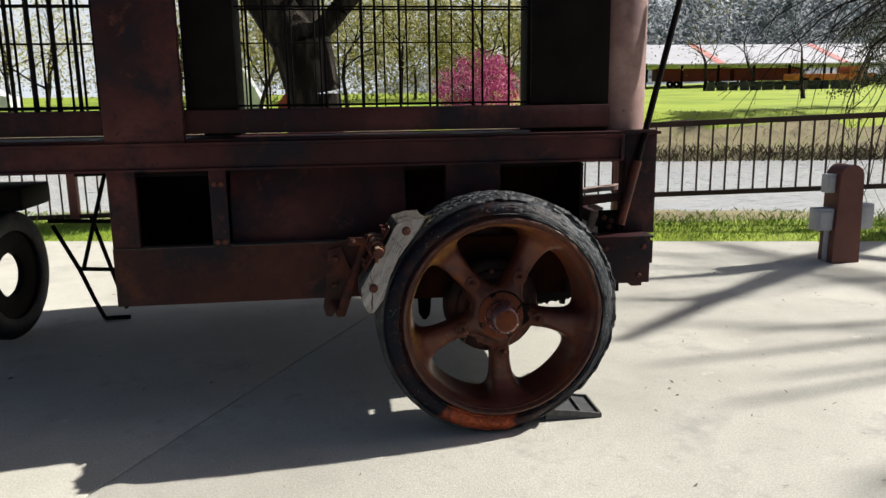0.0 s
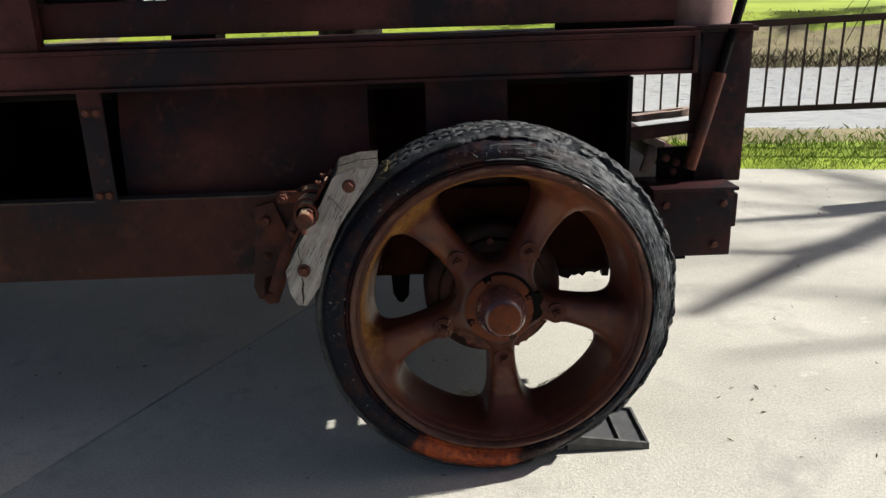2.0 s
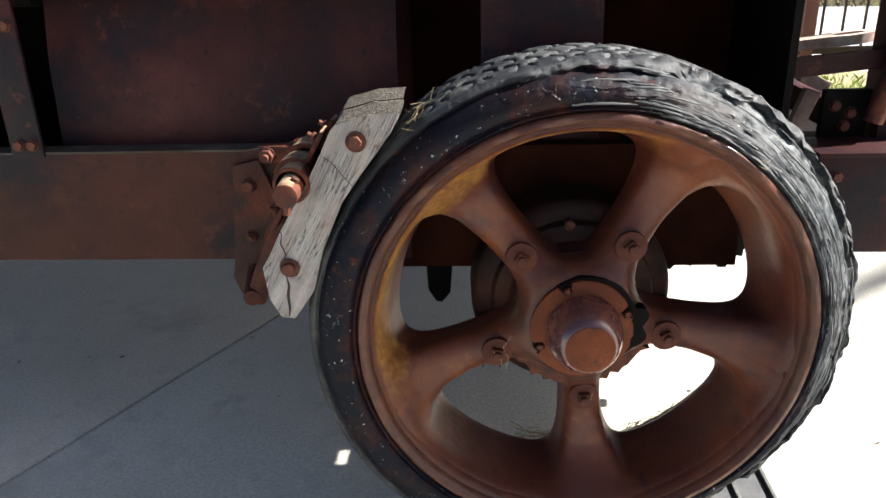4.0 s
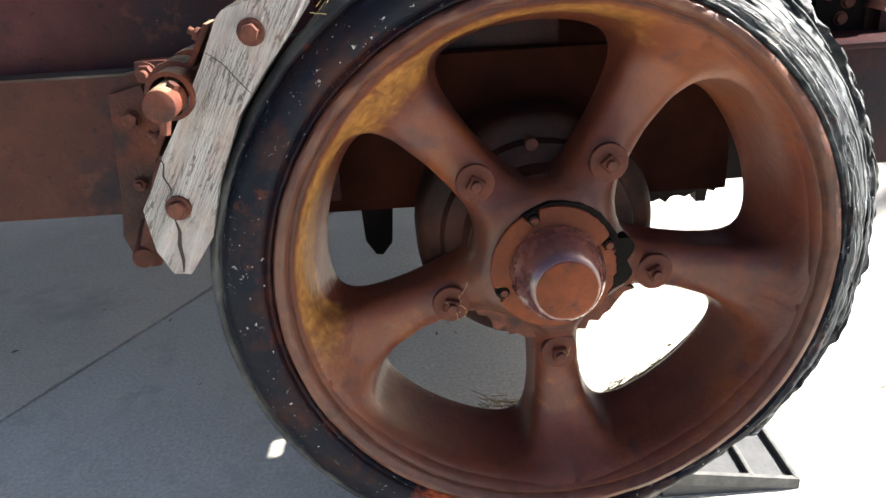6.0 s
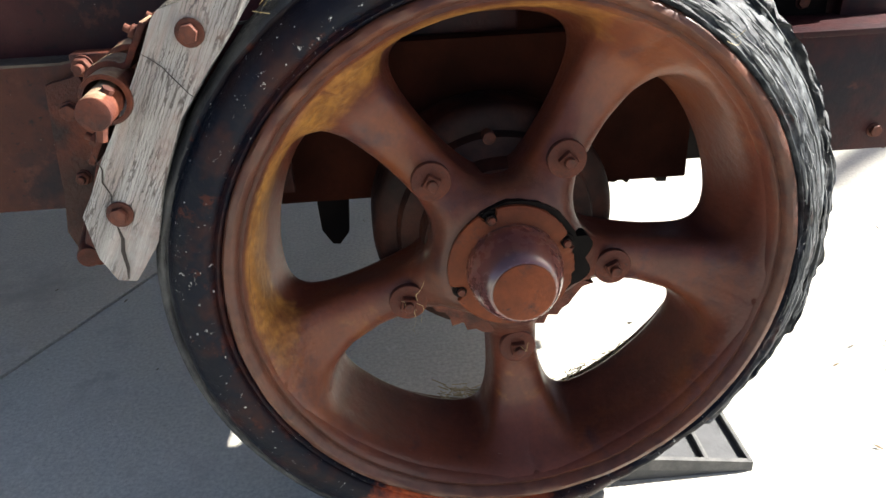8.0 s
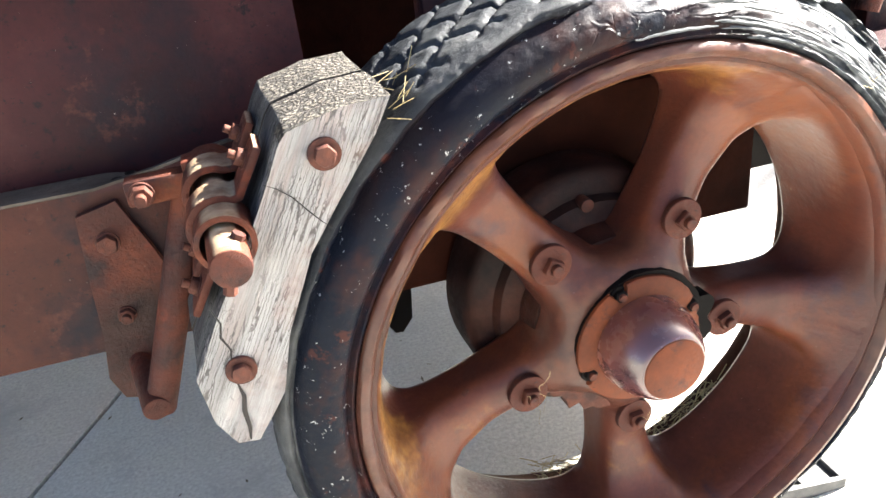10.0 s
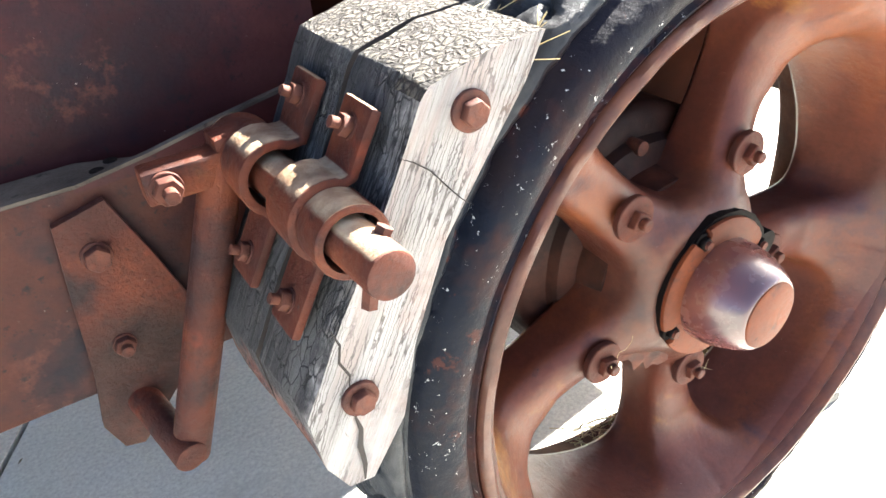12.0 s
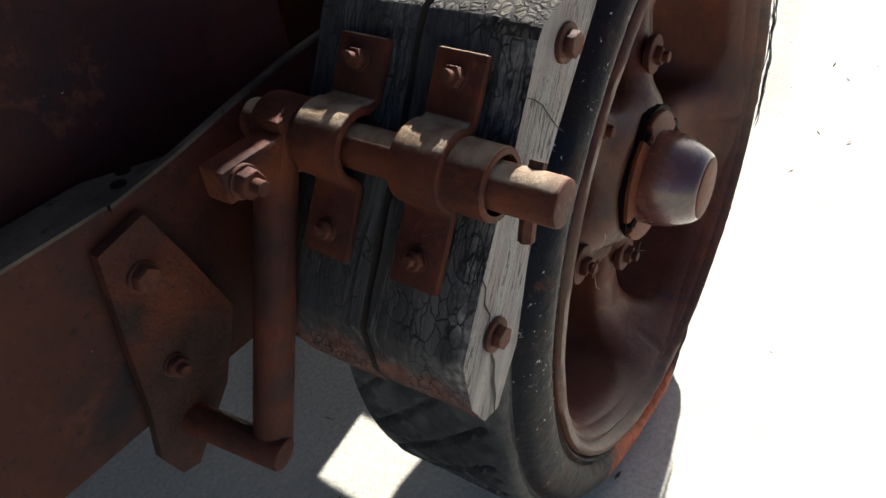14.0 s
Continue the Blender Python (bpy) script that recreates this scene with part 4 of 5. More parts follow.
at = plate.data.attributes.new("oil", "FLOAT", "POINT")
at.data.foreach_set("value", [0.92 * (1 - soft_step(0.06, 0.2, math.hypot(v.co.x + 0.70, v.co.z - 0.56))) for v in plate.data.vertices])
plate_bolt = bolt_mesh(0.013, 0.003, 0.0115, 0.008, 0, 0, 6)
plate_head = bolt_mesh(0.0165, 0.004, 0.0148, 0.011, 0, 0, 6, 10)
plate_nut = bolt_mesh(0.0135, 0.003, 0.0125, 0.009, 0.007, 0.009, 6, 25)
for me, x, z in ((plate_head, -0.703, 0.746), (plate_nut, -0.710, 0.630)):
    b = part("plate_bolt", me, None, brake)
    b.matrix_basis = Matrix.Translation((x, 0.181, z))

# ---- chassis and body ----
def bar(name, lo, hi, material=M_BODY, bevel=0.006, label="", parent=None):
    bm = bmesh.new()
    box(bm, lo, hi, bevel)
    return part(name, bm, material, parent or machine, label)


bm = bmesh.new()
prism(bm, [(0.195, 0.569), (0.252, 0.569), (0.252, 0.581), (0.207, 0.581), (0.207, 0.818), (0.195, 0.818)], -1.64, -0.36, axis="x")
prism(bm, [(-1.64, 0.2075), (-1.64, 0.252), (-0.69, 0.252), (-0.60, 0.2075)], 0.806, 0.818, axis="z")
soften(bm, 0.003, 2)
rail = part("chassis_rail", bm, M_RAIL, machine, "rust-brown faded maroon chassis rail")
bm = bmesh.new()
prism(bm, [(2.5, 0.569), (2.55, 0.569), (2.55, 0.818), (2.5, 0.818)], -1.64, 0.36, axis="x")
part("chassis_rail", bm, M_BODY, machine)
for x, y in ((-0.672, 0.215), (-0.655, 0.232)):
    bm = bmesh.new()
    rod(bm, (x, y, 0.815), (x, y, 0.8232), 0.008, seg=14)
    part("rail_hole", bm, M_DARK, rail)
bm = bmesh.new()
prism(bm, [(-0.70, 0.816), (-0.70, 0.8235), (-0.62, 0.835), (-0.55, 0.849), (-0.46, 0.864), (-0.36, 0.874), (-0.36, 0.816)], 0.1885, 0.1945)
soften(bm, 0.0015, 1)
gusset = part("rail_gusset", bm, M_BODY, machine, "thin rising gusset on the rail")
bm = bmesh.new()
edge_line = [(-0.70, 0.8235), (-0.62, 0.835), (-0.55, 0.849), (-0.46, 0.864), (-0.36, 0.874)]
prism(bm, [(x, z - 0.003) for x, z in edge_line] + [(x, z + 0.0012) for x, z in edge_line[::-1]], 0.1875, 0.1955)
part("worn_edge", bm, M_WORN, gusset, "bare worn upper edge")
# sheet-steel casing behind the rail
bm = bmesh.new()
prism(bm, [(0.262, 0.70), (0.285, 1.0), (0.33, 1.20), (1.75, 1.20), (1.75, 0.62), (0.28, 0.62)], -1.15, -0.38, axis="x")
soften(bm, 0.02, 3, 20)
part("engine_casing", bm, M_BODY, machine, "smooth maroon sheet-steel casing")
bar("end_plate", (-1.64, 0.2, 0.818), (-1.525, 0.235, 1.15))
bar("strap", (-1.222, 0.19, 0.812), (-1.15, 0.2, 1.15), bevel=0.003)
for z in (0.84, 1.09):
    for x in (-1.2, -1.17):
        b = part("strap_bolt", plate_bolt, None, machine)
        b.matrix_basis = Matrix.Translation((x, 0.19, z))
# Dark panels added inside the opening; their black stands in for shade.
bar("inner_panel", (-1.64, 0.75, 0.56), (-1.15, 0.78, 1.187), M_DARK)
# Added to stop sun leaking in over the panels.
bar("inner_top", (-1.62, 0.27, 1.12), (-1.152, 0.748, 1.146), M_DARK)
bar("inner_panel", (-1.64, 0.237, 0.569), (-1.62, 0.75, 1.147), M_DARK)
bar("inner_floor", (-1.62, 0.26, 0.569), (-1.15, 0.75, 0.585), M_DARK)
# The rail carried on behind the wheel, shade painted in as darker brown.
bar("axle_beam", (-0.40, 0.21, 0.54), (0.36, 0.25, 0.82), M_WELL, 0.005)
# Lining added to the wheel well, its deep shade put into the colour.
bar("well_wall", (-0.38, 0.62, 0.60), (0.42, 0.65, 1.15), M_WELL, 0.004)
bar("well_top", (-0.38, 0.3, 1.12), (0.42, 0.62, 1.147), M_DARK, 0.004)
bm = bmesh.new()
prism(bm, [(-1.64, 0.1945), (-1.64, 0.2535), (-0.69, 0.2535), (-0.60, 0.208), (-0.36, 0.208), (-0.36, 0.1945)], 0.8185, 0.8225, axis="z")
part("flange_strip", bm, M_WORN, machine, "worn rusty edge of the chassis rail", smooth=None)
bar("gearbox", (0.15, 0.605, 0.45), (0.7, 1.5, 0.75), M_DARK, 0.03)
bar("rear_cross_beam", (0.745, 0.40, 0.505), (0.80, 2.6, 0.79), M_BODY, 0.006)
bar("casing_pilaster", (-0.2, 0.24, 0.82), (0.05, 0.3, 1.15))
# deck beam: a channel with lips
bm = bmesh.new()
prism(bm, [(0.185, 1.148), (0.3, 1.148), (0.3, 1.158), (0.205, 1.158), (0.205, 1.255), (0.3, 1.255), (0.3, 1.267), (0.185, 1.267), (0.185, 1.255), (0.197, 1.252), (0.197, 1.162), (0.185, 1.158)], -3.2, 0.60, axis="x")
part("deck_beam", bm, M_BODY, machine, "long maroon steel deck channel", smooth=None)
# Deck presumed solid here; it keeps sun from falling through the cage.
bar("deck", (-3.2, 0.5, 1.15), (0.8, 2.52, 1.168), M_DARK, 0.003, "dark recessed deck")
# added sun-blocking plates behind the wheel, with a low square opening and a slit
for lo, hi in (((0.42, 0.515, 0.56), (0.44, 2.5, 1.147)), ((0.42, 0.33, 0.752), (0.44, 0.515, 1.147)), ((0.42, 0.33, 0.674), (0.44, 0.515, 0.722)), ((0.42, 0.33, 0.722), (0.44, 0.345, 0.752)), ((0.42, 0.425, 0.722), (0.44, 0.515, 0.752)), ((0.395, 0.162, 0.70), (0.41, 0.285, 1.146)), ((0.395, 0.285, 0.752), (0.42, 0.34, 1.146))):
    bar("bulkhead_plate", lo, hi, M_DARK, 0.0, "black plate added behind the wheel to block the sun")
bar("deck_plate", (-3.2, 0.21, 1.268), (0.6, 0.5, 1.28), M_BODY, 0.003)
bar("rear_deck_plate", (0.56, 0.28, 1.268), (0.80, 0.62, 1.28), M_BODY, 0.003)
bar("deck_beam", (-3.2, 2.52, 1.06), (0.8, 2.6, 1.2))
bar("sill", (-3.2, 0.26, 1.299), (0.56, 0.33, 1.40), M_BODY, 0.005, "maroon cage sill")
bar("sill", (-3.2, 2.47, 1.33), (0.56, 2.55, 1.38))
bar("column_panel", (-1.635, 0.2, 1.262), (-1.31, 0.25, 2.7), M_BODY, 0.01, "wide maroon column panel")
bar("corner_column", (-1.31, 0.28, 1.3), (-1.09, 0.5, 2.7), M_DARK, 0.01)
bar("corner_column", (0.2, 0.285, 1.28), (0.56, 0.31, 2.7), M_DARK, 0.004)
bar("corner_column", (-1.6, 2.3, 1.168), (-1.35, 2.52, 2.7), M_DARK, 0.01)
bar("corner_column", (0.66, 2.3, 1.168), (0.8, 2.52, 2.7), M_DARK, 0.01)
# Unseen roof, added above the view as a shadow caster.
bar("roof", (-3.3, 0.18, 2.7), (0.62, 2.65, 2.78), M_BODY, 0.01)
bm = bmesh.new()
rod(bm, (0.655, 0.47, 1.28), (0.655, 0.47, 2.7), 0.14, seg=48)
part("exhaust_column", bm, M_COLUMN, machine, "tall pinkish-maroon round column")
bar("rear_post", (0.66, 0.31, 0.79), (0.812, 0.40, 1.258), M_BODY, 0.005)
bar("rear_post_cap", (0.645, 0.3, 1.258), (0.826, 0.41, 1.272), M_BODY, 0.003)
bar("rear_step_box", (0.50, 0.20, 0.572), (0.755, 0.33, 0.79), M_BODY, 0.008, "dark maroon rear box")
# hand lever
bm = bmesh.new()
rod(bm, (0.634, 0.285, 0.84), (0.708, 0.282, 1.138), 0.021, seg=20)
lever = part("hand_lever", bm, M_IRON, machine, "long hand lever with rust-red socket")
bm = bmesh.new()
rod(bm, (0.706, 0.282, 1.128), (0.96, 0.41, 1.975), 0.0145, seg=16)
part("lever_bar", bm, M_DARK, lever)


def cage(x0, x1, y, step, off, z0=1.4, z1=2.7, r=0.0055):
    bm = bmesh.new()
    rod(bm, (0, 0, z0), (0, 0, z1), r, seg=8)
    me = mesh_of("cage_bar", bm, M_DARK, 60)
    x = x0 + off
    while x < x1:
        b = part("cage_bar", me, None, machine)
        b.matrix_basis = Matrix.Translation((x, y, 0))
        x += step
    for z in (z0 + 0.015, 1.83):
        bm = bmesh.new()
        rod(bm, (x0, y + 0.01, z), (x1, y + 0.01, z), r * 0.8, seg=8)
        part("cage_rail", bm, M_DARK, machine)


cage(-1.09, 0.2, 0.31, 0.163, 0.05)
cage(-1.09, 0.2, 0.42, 0.245, 0.11)
cage(-1.35, 0.3, 2.49, 0.163, 0.03, 1.38)
cage(-3.2, -1.63, 0.31, 0.088, 0.05, r=0.009)
cage(-3.2, -1.6, 2.49, 0.085, 0.03, 1.38, r=0.009)
# lug hanging below the chassis and a toothed lower edge
bm = bmesh.new()
prism(bm, [(-0.335, 0.56), (-0.33, 0.455), (-0.312, 0.425), (-0.298, 0.423), (-0.278, 0.448), (-0.268, 0.56)], 0.27, 0.29)
part("hanging_lug", bm, M_DARK, machine)
JAG = [(-0.1, 0.6), (-0.1, 0.41), (0.2, 0.4), (0.225, 0.407), (0.24, 0.392), (0.265, 0.394), (0.285, 0.384), (0.307, 0.378), (0.318, 0.392), (0.33, 0.39), (0.345, 0.397), (0.36, 0.386), (0.372, 0.401), (0.389, 0.403), (0.405, 0.398), (0.43, 0.41), (0.433, 0.384), (0.455, 0.384), (0.458, 0.412), (0.475, 0.408), (0.48, 0.418), (0.495, 0.415), (0.497, 0.436), (0.74, 0.44), (0.74, 0.6)]
bm = bmesh.new()
prism(bm, JAG, 0.56, 0.6)
part("spring_pack", bm, M_DARK, machine)

# ---- the front wheel, standing under the middle of the fore end ----
FW = Vector((-2.74, 1.75, 0.40))
STEER = Matrix.Translation(FW) @ pose(0, 0, 0, 0, 0, 82) @ Matrix.Translation(-FW)
bm = bmesh.new()
lathe(bm, [(0.27, -0.045), (0.28, -0.055), (0.37, -0.055), (0.39, -0.048), (0.40, -0.03), (0.40, 0.03), (0.39, 0.048), (0.37, 0.055), (0.28, 0.055), (0.27, 0.045)], FW, 72)
bmesh.ops.transform(bm, matrix=STEER, verts=bm.verts[:])
front_wheel = part("front_wheel", bm, M_TYRE, machine, "black front wheel with solid tyre, steered aside", smooth=50)
bm = bmesh.new()
lathe(bm, [(0.138, -0.018), (0.15, -0.024), (0.269, -0.035), (0.269, 0.035), (0.15, 0.024), (0.138, 0.018)], FW, 60)
bmesh.ops.transform(bm, matrix=STEER, verts=bm.verts[:])
part("wheel_centre", bm, M_DARK, front_wheel, "black iron centre with an open hub", smooth=40)
bm = bmesh.new()
box(bm, (-3.1, 1.65, 0.806), (-2.565, 2.1, 0.942), 0.02)
part("front_bolster", bm, M_DARK, machine)
bm = bmesh.new()
rod(bm, (FW.x - 0.2, FW.y + 0.1, 0.935), (FW.x - 0.2, FW.y + 0.1, 1.15), 0.05, seg=16)
part("front_axle", bm, M_DARK, machine)

# ---- gear behind the wheel, at the rear end ----
bm = bmesh.new()
prism(bm, [(0.41, 0.922), (0.655, 0.948), (0.655, 0.987), (0.41, 0.967)], 0.325, 0.34)
soften(bm, 0.003)
part("cross_bar", bm, M_BODY, machine, "dark maroon flat cross bar")
# forged link lying flat in the sun, with a long eye
bm = bmesh.new()
loops = []
for z in (0.982, 1.004):
    for k in (0, 1):
        loop = []
        for i in range(40):
            a = 2 * math.pi * i / 40
            if k == 0:
                x, y = 0.625 + 0.064 * math.cos(a), 0.45 + 0.036 * math.sin(a)
                if math.cos(a) < -0.35:
                    x, y = 0.6 + 0.115 * (math.cos(a) + 0.35) / 0.65, 0.45 + 0.026 * (1 if math.sin(a) > 0 else -1) * min(1, abs(math.sin(a)) * 4)
            else:
                x, y = 0.626 + 0.036 * math.cos(a), 0.45 + 0.015 * math.sin(a)
            loop.append(bm.verts.new((x, y, z + 0.1 * (x - 0.6))))
        loops.append(loop)
for a, b in ((0, 1), (2, 3), (0, 2), (1, 3)):
    for i in range(40):
        n = (i + 1) % 40
        bm.faces.new((loops[a][i], loops[a][n], loops[b][n], loops[b][i]))
part("eye_link", bm, M_DUSTY, machine, "dusty sunlit forged link with a long eye", smooth=40)
for lo, hi, m in (((-0.018, -0.012, -0.045), (0.018, 0.012, 0.045), pose(0.553, 0.45, 0.838, 0, 18, 0)), ((-0.035, -0.015, -0.014), (0.035, 0.015, 0.014), pose(0.567, 0.45, 0.9, 0, 25, 0)), ((-0.02, -0.008, -0.006), (0.02, 0.008, 0.006), pose(0.455, 0.45, 0.985, 0, 35, 0))):
    bm = bmesh.new()
    box(bm, lo, hi, 0.003, m)
    part("bracket", bm, M_DUSTY, machine, "dusty sunlit bracket")
bar("bracket_plate", (0.55, 0.34, 0.79), (0.65, 0.36, 0.9), M_DARK, 0.004)
for x, z in ((0.575, 0.865), (0.61, 0.85), (0.6, 0.82)):
    b = part("bracket_bolt", plate_bolt, None, machine)
    b.matrix_basis = Matrix.Translation((x, 0.34, z))
for x, z in ((0.70, 0.61), (0.54, 0.745), (0.72, 0.745)):
    b = part("box_bolt", plate_bolt, None, machine)
    b.matrix_basis = Matrix.Translation((x, 0.2, z))
bar("box_rim", (0.495, 0.192, 0.786), (0.765, 0.34, 0.797), M_BODY, 0.003)
bar("tow_loop", (0.755, 0.22, 0.66), (0.775, 0.30, 0.77), M_BODY, 0.006)
bar("beam_end_cap", (0.59, 0.183, 1.15), (0.605, 0.3, 1.268), M_BODY, 0.002)
# straw blown against the tyre and block
rng = random.Random(4)
bm = bmesh.new()
for i in range(16):
    p = Vector((-0.318 + rng.uniform(-0.02, 0.03), rng.uniform(-0.1, 0.02), 0.935 + rng.uniform(-0.01, 0.02)))
    d = Vector((rng.uniform(0.2, 1), rng.uniform(-0.6, 0.4), rng.uniform(-0.1, 0.9))).normalized() * rng.uniform(0.015, 0.04)
    rod(bm, p, p + d, 0.0005, seg=4, caps=False)
tagged(part("straw_tuft", bm, M_STRAW, None), "tuft of dry straw caught between block and tyre", "straw", kind="stuff")
# dead grass and dust gathered in the bottom of the rim
rng = random.Random(77)
bm = bmesh.new()
for _ in range(260):
    a, y = rng.uniform(252, 314), rng.uniform(0.1, 0.146)
    p = polar(0.388 - rng.uniform(0, 0.018), a, y)
    d = (polar(0.386 - rng.uniform(0, 0.008), a + rng.uniform(-5, 5), y + rng.gauss(0, 0.012)) - p)
    rod(bm, p, p + d, rng.uniform(0.0006, 0.0013), seg=4, caps=False)
tagged(part("rim_litter", bm, M_STRAW, None), "dry grass stems lying in the bottom of the wheel rim", "straw", kind="stuff")
# fine dead stems and web on the wheel and the block
rng = random.Random(14)
bm = bmesh.new()
for c, n_stem, spread in ((polar(0.182, SPOKE0 + 216, -0.026), 4, 0.026), (polar(0.182, SPOKE0 + 288, -0.026), 2, 0.016), (polar(0.44, 52, -0.108), 2, 0.014)):
    for _ in range(n_stem):
        p = c + Vector((rng.gauss(0, 0.3), rng.gauss(0, 0.05), rng.gauss(0, 0.3))) * spread
        d = Vector((rng.gauss(0, 1), rng.gauss(-0.2, 0.2), rng.gauss(0, 1))).normalized()
        for _ in range(6):
            q = p + d * spread * 0.32
            rod(bm, p, q, 0.0003, seg=4, caps=False)
            d = (d + Vector((rng.gauss(0, 0.5), rng.gauss(0, 0.15), rng.gauss(0, 0.5)))).normalized()
            p = q
tagged(part("dead_stems", bm, M_STRAW, None), "fine curled dead stems caught on bolts and tyre", "straw", kind="stuff")
bm = bmesh.new()
for k, (dx, dz, tilt) in enumerate(((0, 0, 40), (0.006, -0.012, -30))):
    v = [bm.verts.new(q) for q in ((-0.009, 0, 0), (0, -0.002, 0.004), (0.012, 0, 0), (0, 0.001, -0.004))]
    f = bm.faces.new(v)
    bmesh.ops.transform(bm, matrix=pose(-0.396 + dx, -0.114, 0.773 + dz, 0, tilt, 0), verts=v)
tagged(part("dry_leaf", bm, M_STRAW, None, smooth=None), "curled pale dry leaf stuck to the tyre", "leaf")

# ---- wheel chock ----
chock = root("wheel_chock", (0.36, 0.08, 0), "black ribbed plastic wheel chock against the tyre", "chock")
bm = bmesh.new()
prism(bm, [(0.21, 0.0), (0.21, 0.05), (0.30, 0.034), (0.468, 0.012), (0.468, 0.0)], 0.0, 0.225)
soften(bm, 0.003)
part("base", bm, M_CHOCK, chock)
for lo, hi, za, zb in (((0.21, 0.0), (0.47, 0.008), 0.058, 0.022), ((0.21, 0.217), (0.47, 0.225), 0.058, 0.022)):
    bm = bmesh.new()
    prism(bm, [(lo[0], 0.03), (lo[0], za), (hi[0], zb), (hi[0], 0.0)], lo[1] - 0.001, hi[1] + 0.001)
    soften(bm, 0.002)
    part("rib", bm, M_CHOCKRIM, chock)
for x, z in ((0.375, 0.035), (0.461, 0.024)):
    bm = bmesh.new()
    box(bm, (x, 0.002, 0.004), (x + 0.009, 0.223, z), 0.002)
    part("rib", bm, M_CHOCKRIM, chock)

# ---- folding stand behind the body ----
stand = root("folding_stand", (-2.35, 2.12, 0), "black steel crossed-leg stand with bent feet", "stand")
for a, b in (((-2.56, 2.05, 0.655), (-2.42, 2.05, 0.354)), ((-2.42, 2.05, 0.354), (-2.33, 2.05, 0.106)), ((-2.33, 2.05, 0.106), (-2.29, 2.05, 0.013)), ((-2.29, 2.05, 0.013), (-2.127, 2.05, 0.013)),
             ((-2.40, 2.075, 0.36), (-2.21, 2.075, 0.98)), ((-2.33, 2.1, 0.70), (-2.16, 2.1, 0.06)), ((-2.20, 2.125, 0.98), (-2.155, 2.125, 0.4)), ((-2.43, 2.075, 0.352), (-2.05, 2.075, 0.33)), ((-2.6, 2.1, 0.675), (-2.05, 2.1, 0.655)), ((-2.39, 2.05, 0.98), (-2.05, 2.125, 0.98))):
    bm = bmesh.new()
    rod(bm, a, b, 0.014, seg=10)
    part("stand_tube", bm, M_DARK, stand)

# ---- bollard with electric boxes ----
bollard = root("utility_bollard", (3.62, 2.86, 0), "red-brown bollard carrying grey electric boxes", "bollard")
bm = bmesh.new()
outline = [(-0.125, 0), (-0.105, 0.74)] + [(0.105 * -math.cos(math.pi * k / 12), 0.74 + 0.1 * math.sin(math.pi * k / 12)) for k in range(1, 12)] + [(0.105, 0.74), (0.125, 0)]
prism(bm, outline, -0.1, 0.1)
soften(bm, 0.012, 2, 40)
bmesh.ops.translate(bm, verts=bm.verts[:], vec=(3.575, 2.86, 0))
part("post", bm, M_FPOST, bollard)
for lo, hi in (((3.31, 2.80, 0.28), (3.465, 2.92, 0.47)), ((3.69, 2.80, 0.28), (3.83, 2.92, 0.5)), ((3.385, 2.82, 0.6), (3.475, 2.9, 0.76))):
    bm = bmesh.new()
    box(bm, lo, hi, 0.008)
    ob = part("electric_box", bm, M_BOXGREY, bollard)
    bm = bmesh.new()
    box(bm, (lo[0] + 0.02, lo[1] - 0.012, lo[2] + 0.03), (hi[0] - 0.02, lo[1] - 0.001, hi[2] - 0.03), 0.004)
    part("cover", bm, M_BOXGREY, ob)
bm = bmesh.new()
rod(bm, (3.45, 2.86, 0.0), (3.45, 2.86, 0.28), 0.025, seg=14)
part("conduit", bm, M_BOXGREY, bollard)

# ---- fence along the grass strip ----
fence = root("pond_fence", (2.35, 5.03, 0.03), "dark brown barred metal fence with red-brown posts", "fence")


def fence_at(x):
    return Vector((x, 5.0 - 0.2 * (x - 2.5), 0.03 + 0.035 * (x - 2.35)))


F0, F1 = -10.0, 12.0
for z, h in ((0.30, 0.026), (1.07, 0.03)):
    bm = bmesh.new()
    a, b = fence_at(F0), fence_at(F1)
    vs = [bm.verts.new((p.x, p.y + dy, p.z + z + dz)) for p in (a, b) for dy, dz in ((-0.022, -h), (0.022, -h), (0.022, h), (-0.022, h))]
    for q in ((0, 1, 2, 3), (7, 6, 5, 4), (0, 4, 5, 1), (1, 5, 6, 2), (2, 6, 7, 3), (3, 7, 4, 0)):
        bm.faces.new([vs[i] for i in q])
    part("fence_rail", bm, M_FENCE, fence, smooth=None)
bm = bmesh.new()
box(bm, (-0.008, -0.008, 0.3), (0.008, 0.008, 1.07))
picket = mesh_of("picket", bm, M_FENCE, 30)
bm = bmesh.new()
box(bm, (-0.05, -0.05, -0.2), (0.05, 0.05, 1.16), 0.008)
fpost = mesh_of("fence_post", bm, M_FPOST, 30)
n = int((F1 - F0) / 0.15)
for i in range(n):
    p = fence_at(F0 + 0.15 * i)
    part("picket", picket, None, fence).matrix_basis = Matrix.Translation(p)
for i in range(-4, 4):
    part("fence_post", fpost, None, fence).matrix_basis = Matrix.Translation(fence_at(2.35 + 3.1 * i))

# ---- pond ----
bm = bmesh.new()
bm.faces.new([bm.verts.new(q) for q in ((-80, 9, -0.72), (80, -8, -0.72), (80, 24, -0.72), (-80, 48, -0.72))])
tagged(part("water", bm, M_WATER, None, smooth=None), "rippled pond water, sky reflection put into its pale colour", "water", kind="structure")


# ---- plants ----
def tubes(bm, segs, sides=6):
    for a, b, ra, rb in segs:
        d = (b - a)
        if d.length < 1e-5:
            continue
        q = d.to_track_quat("Z", "Y").to_matrix()
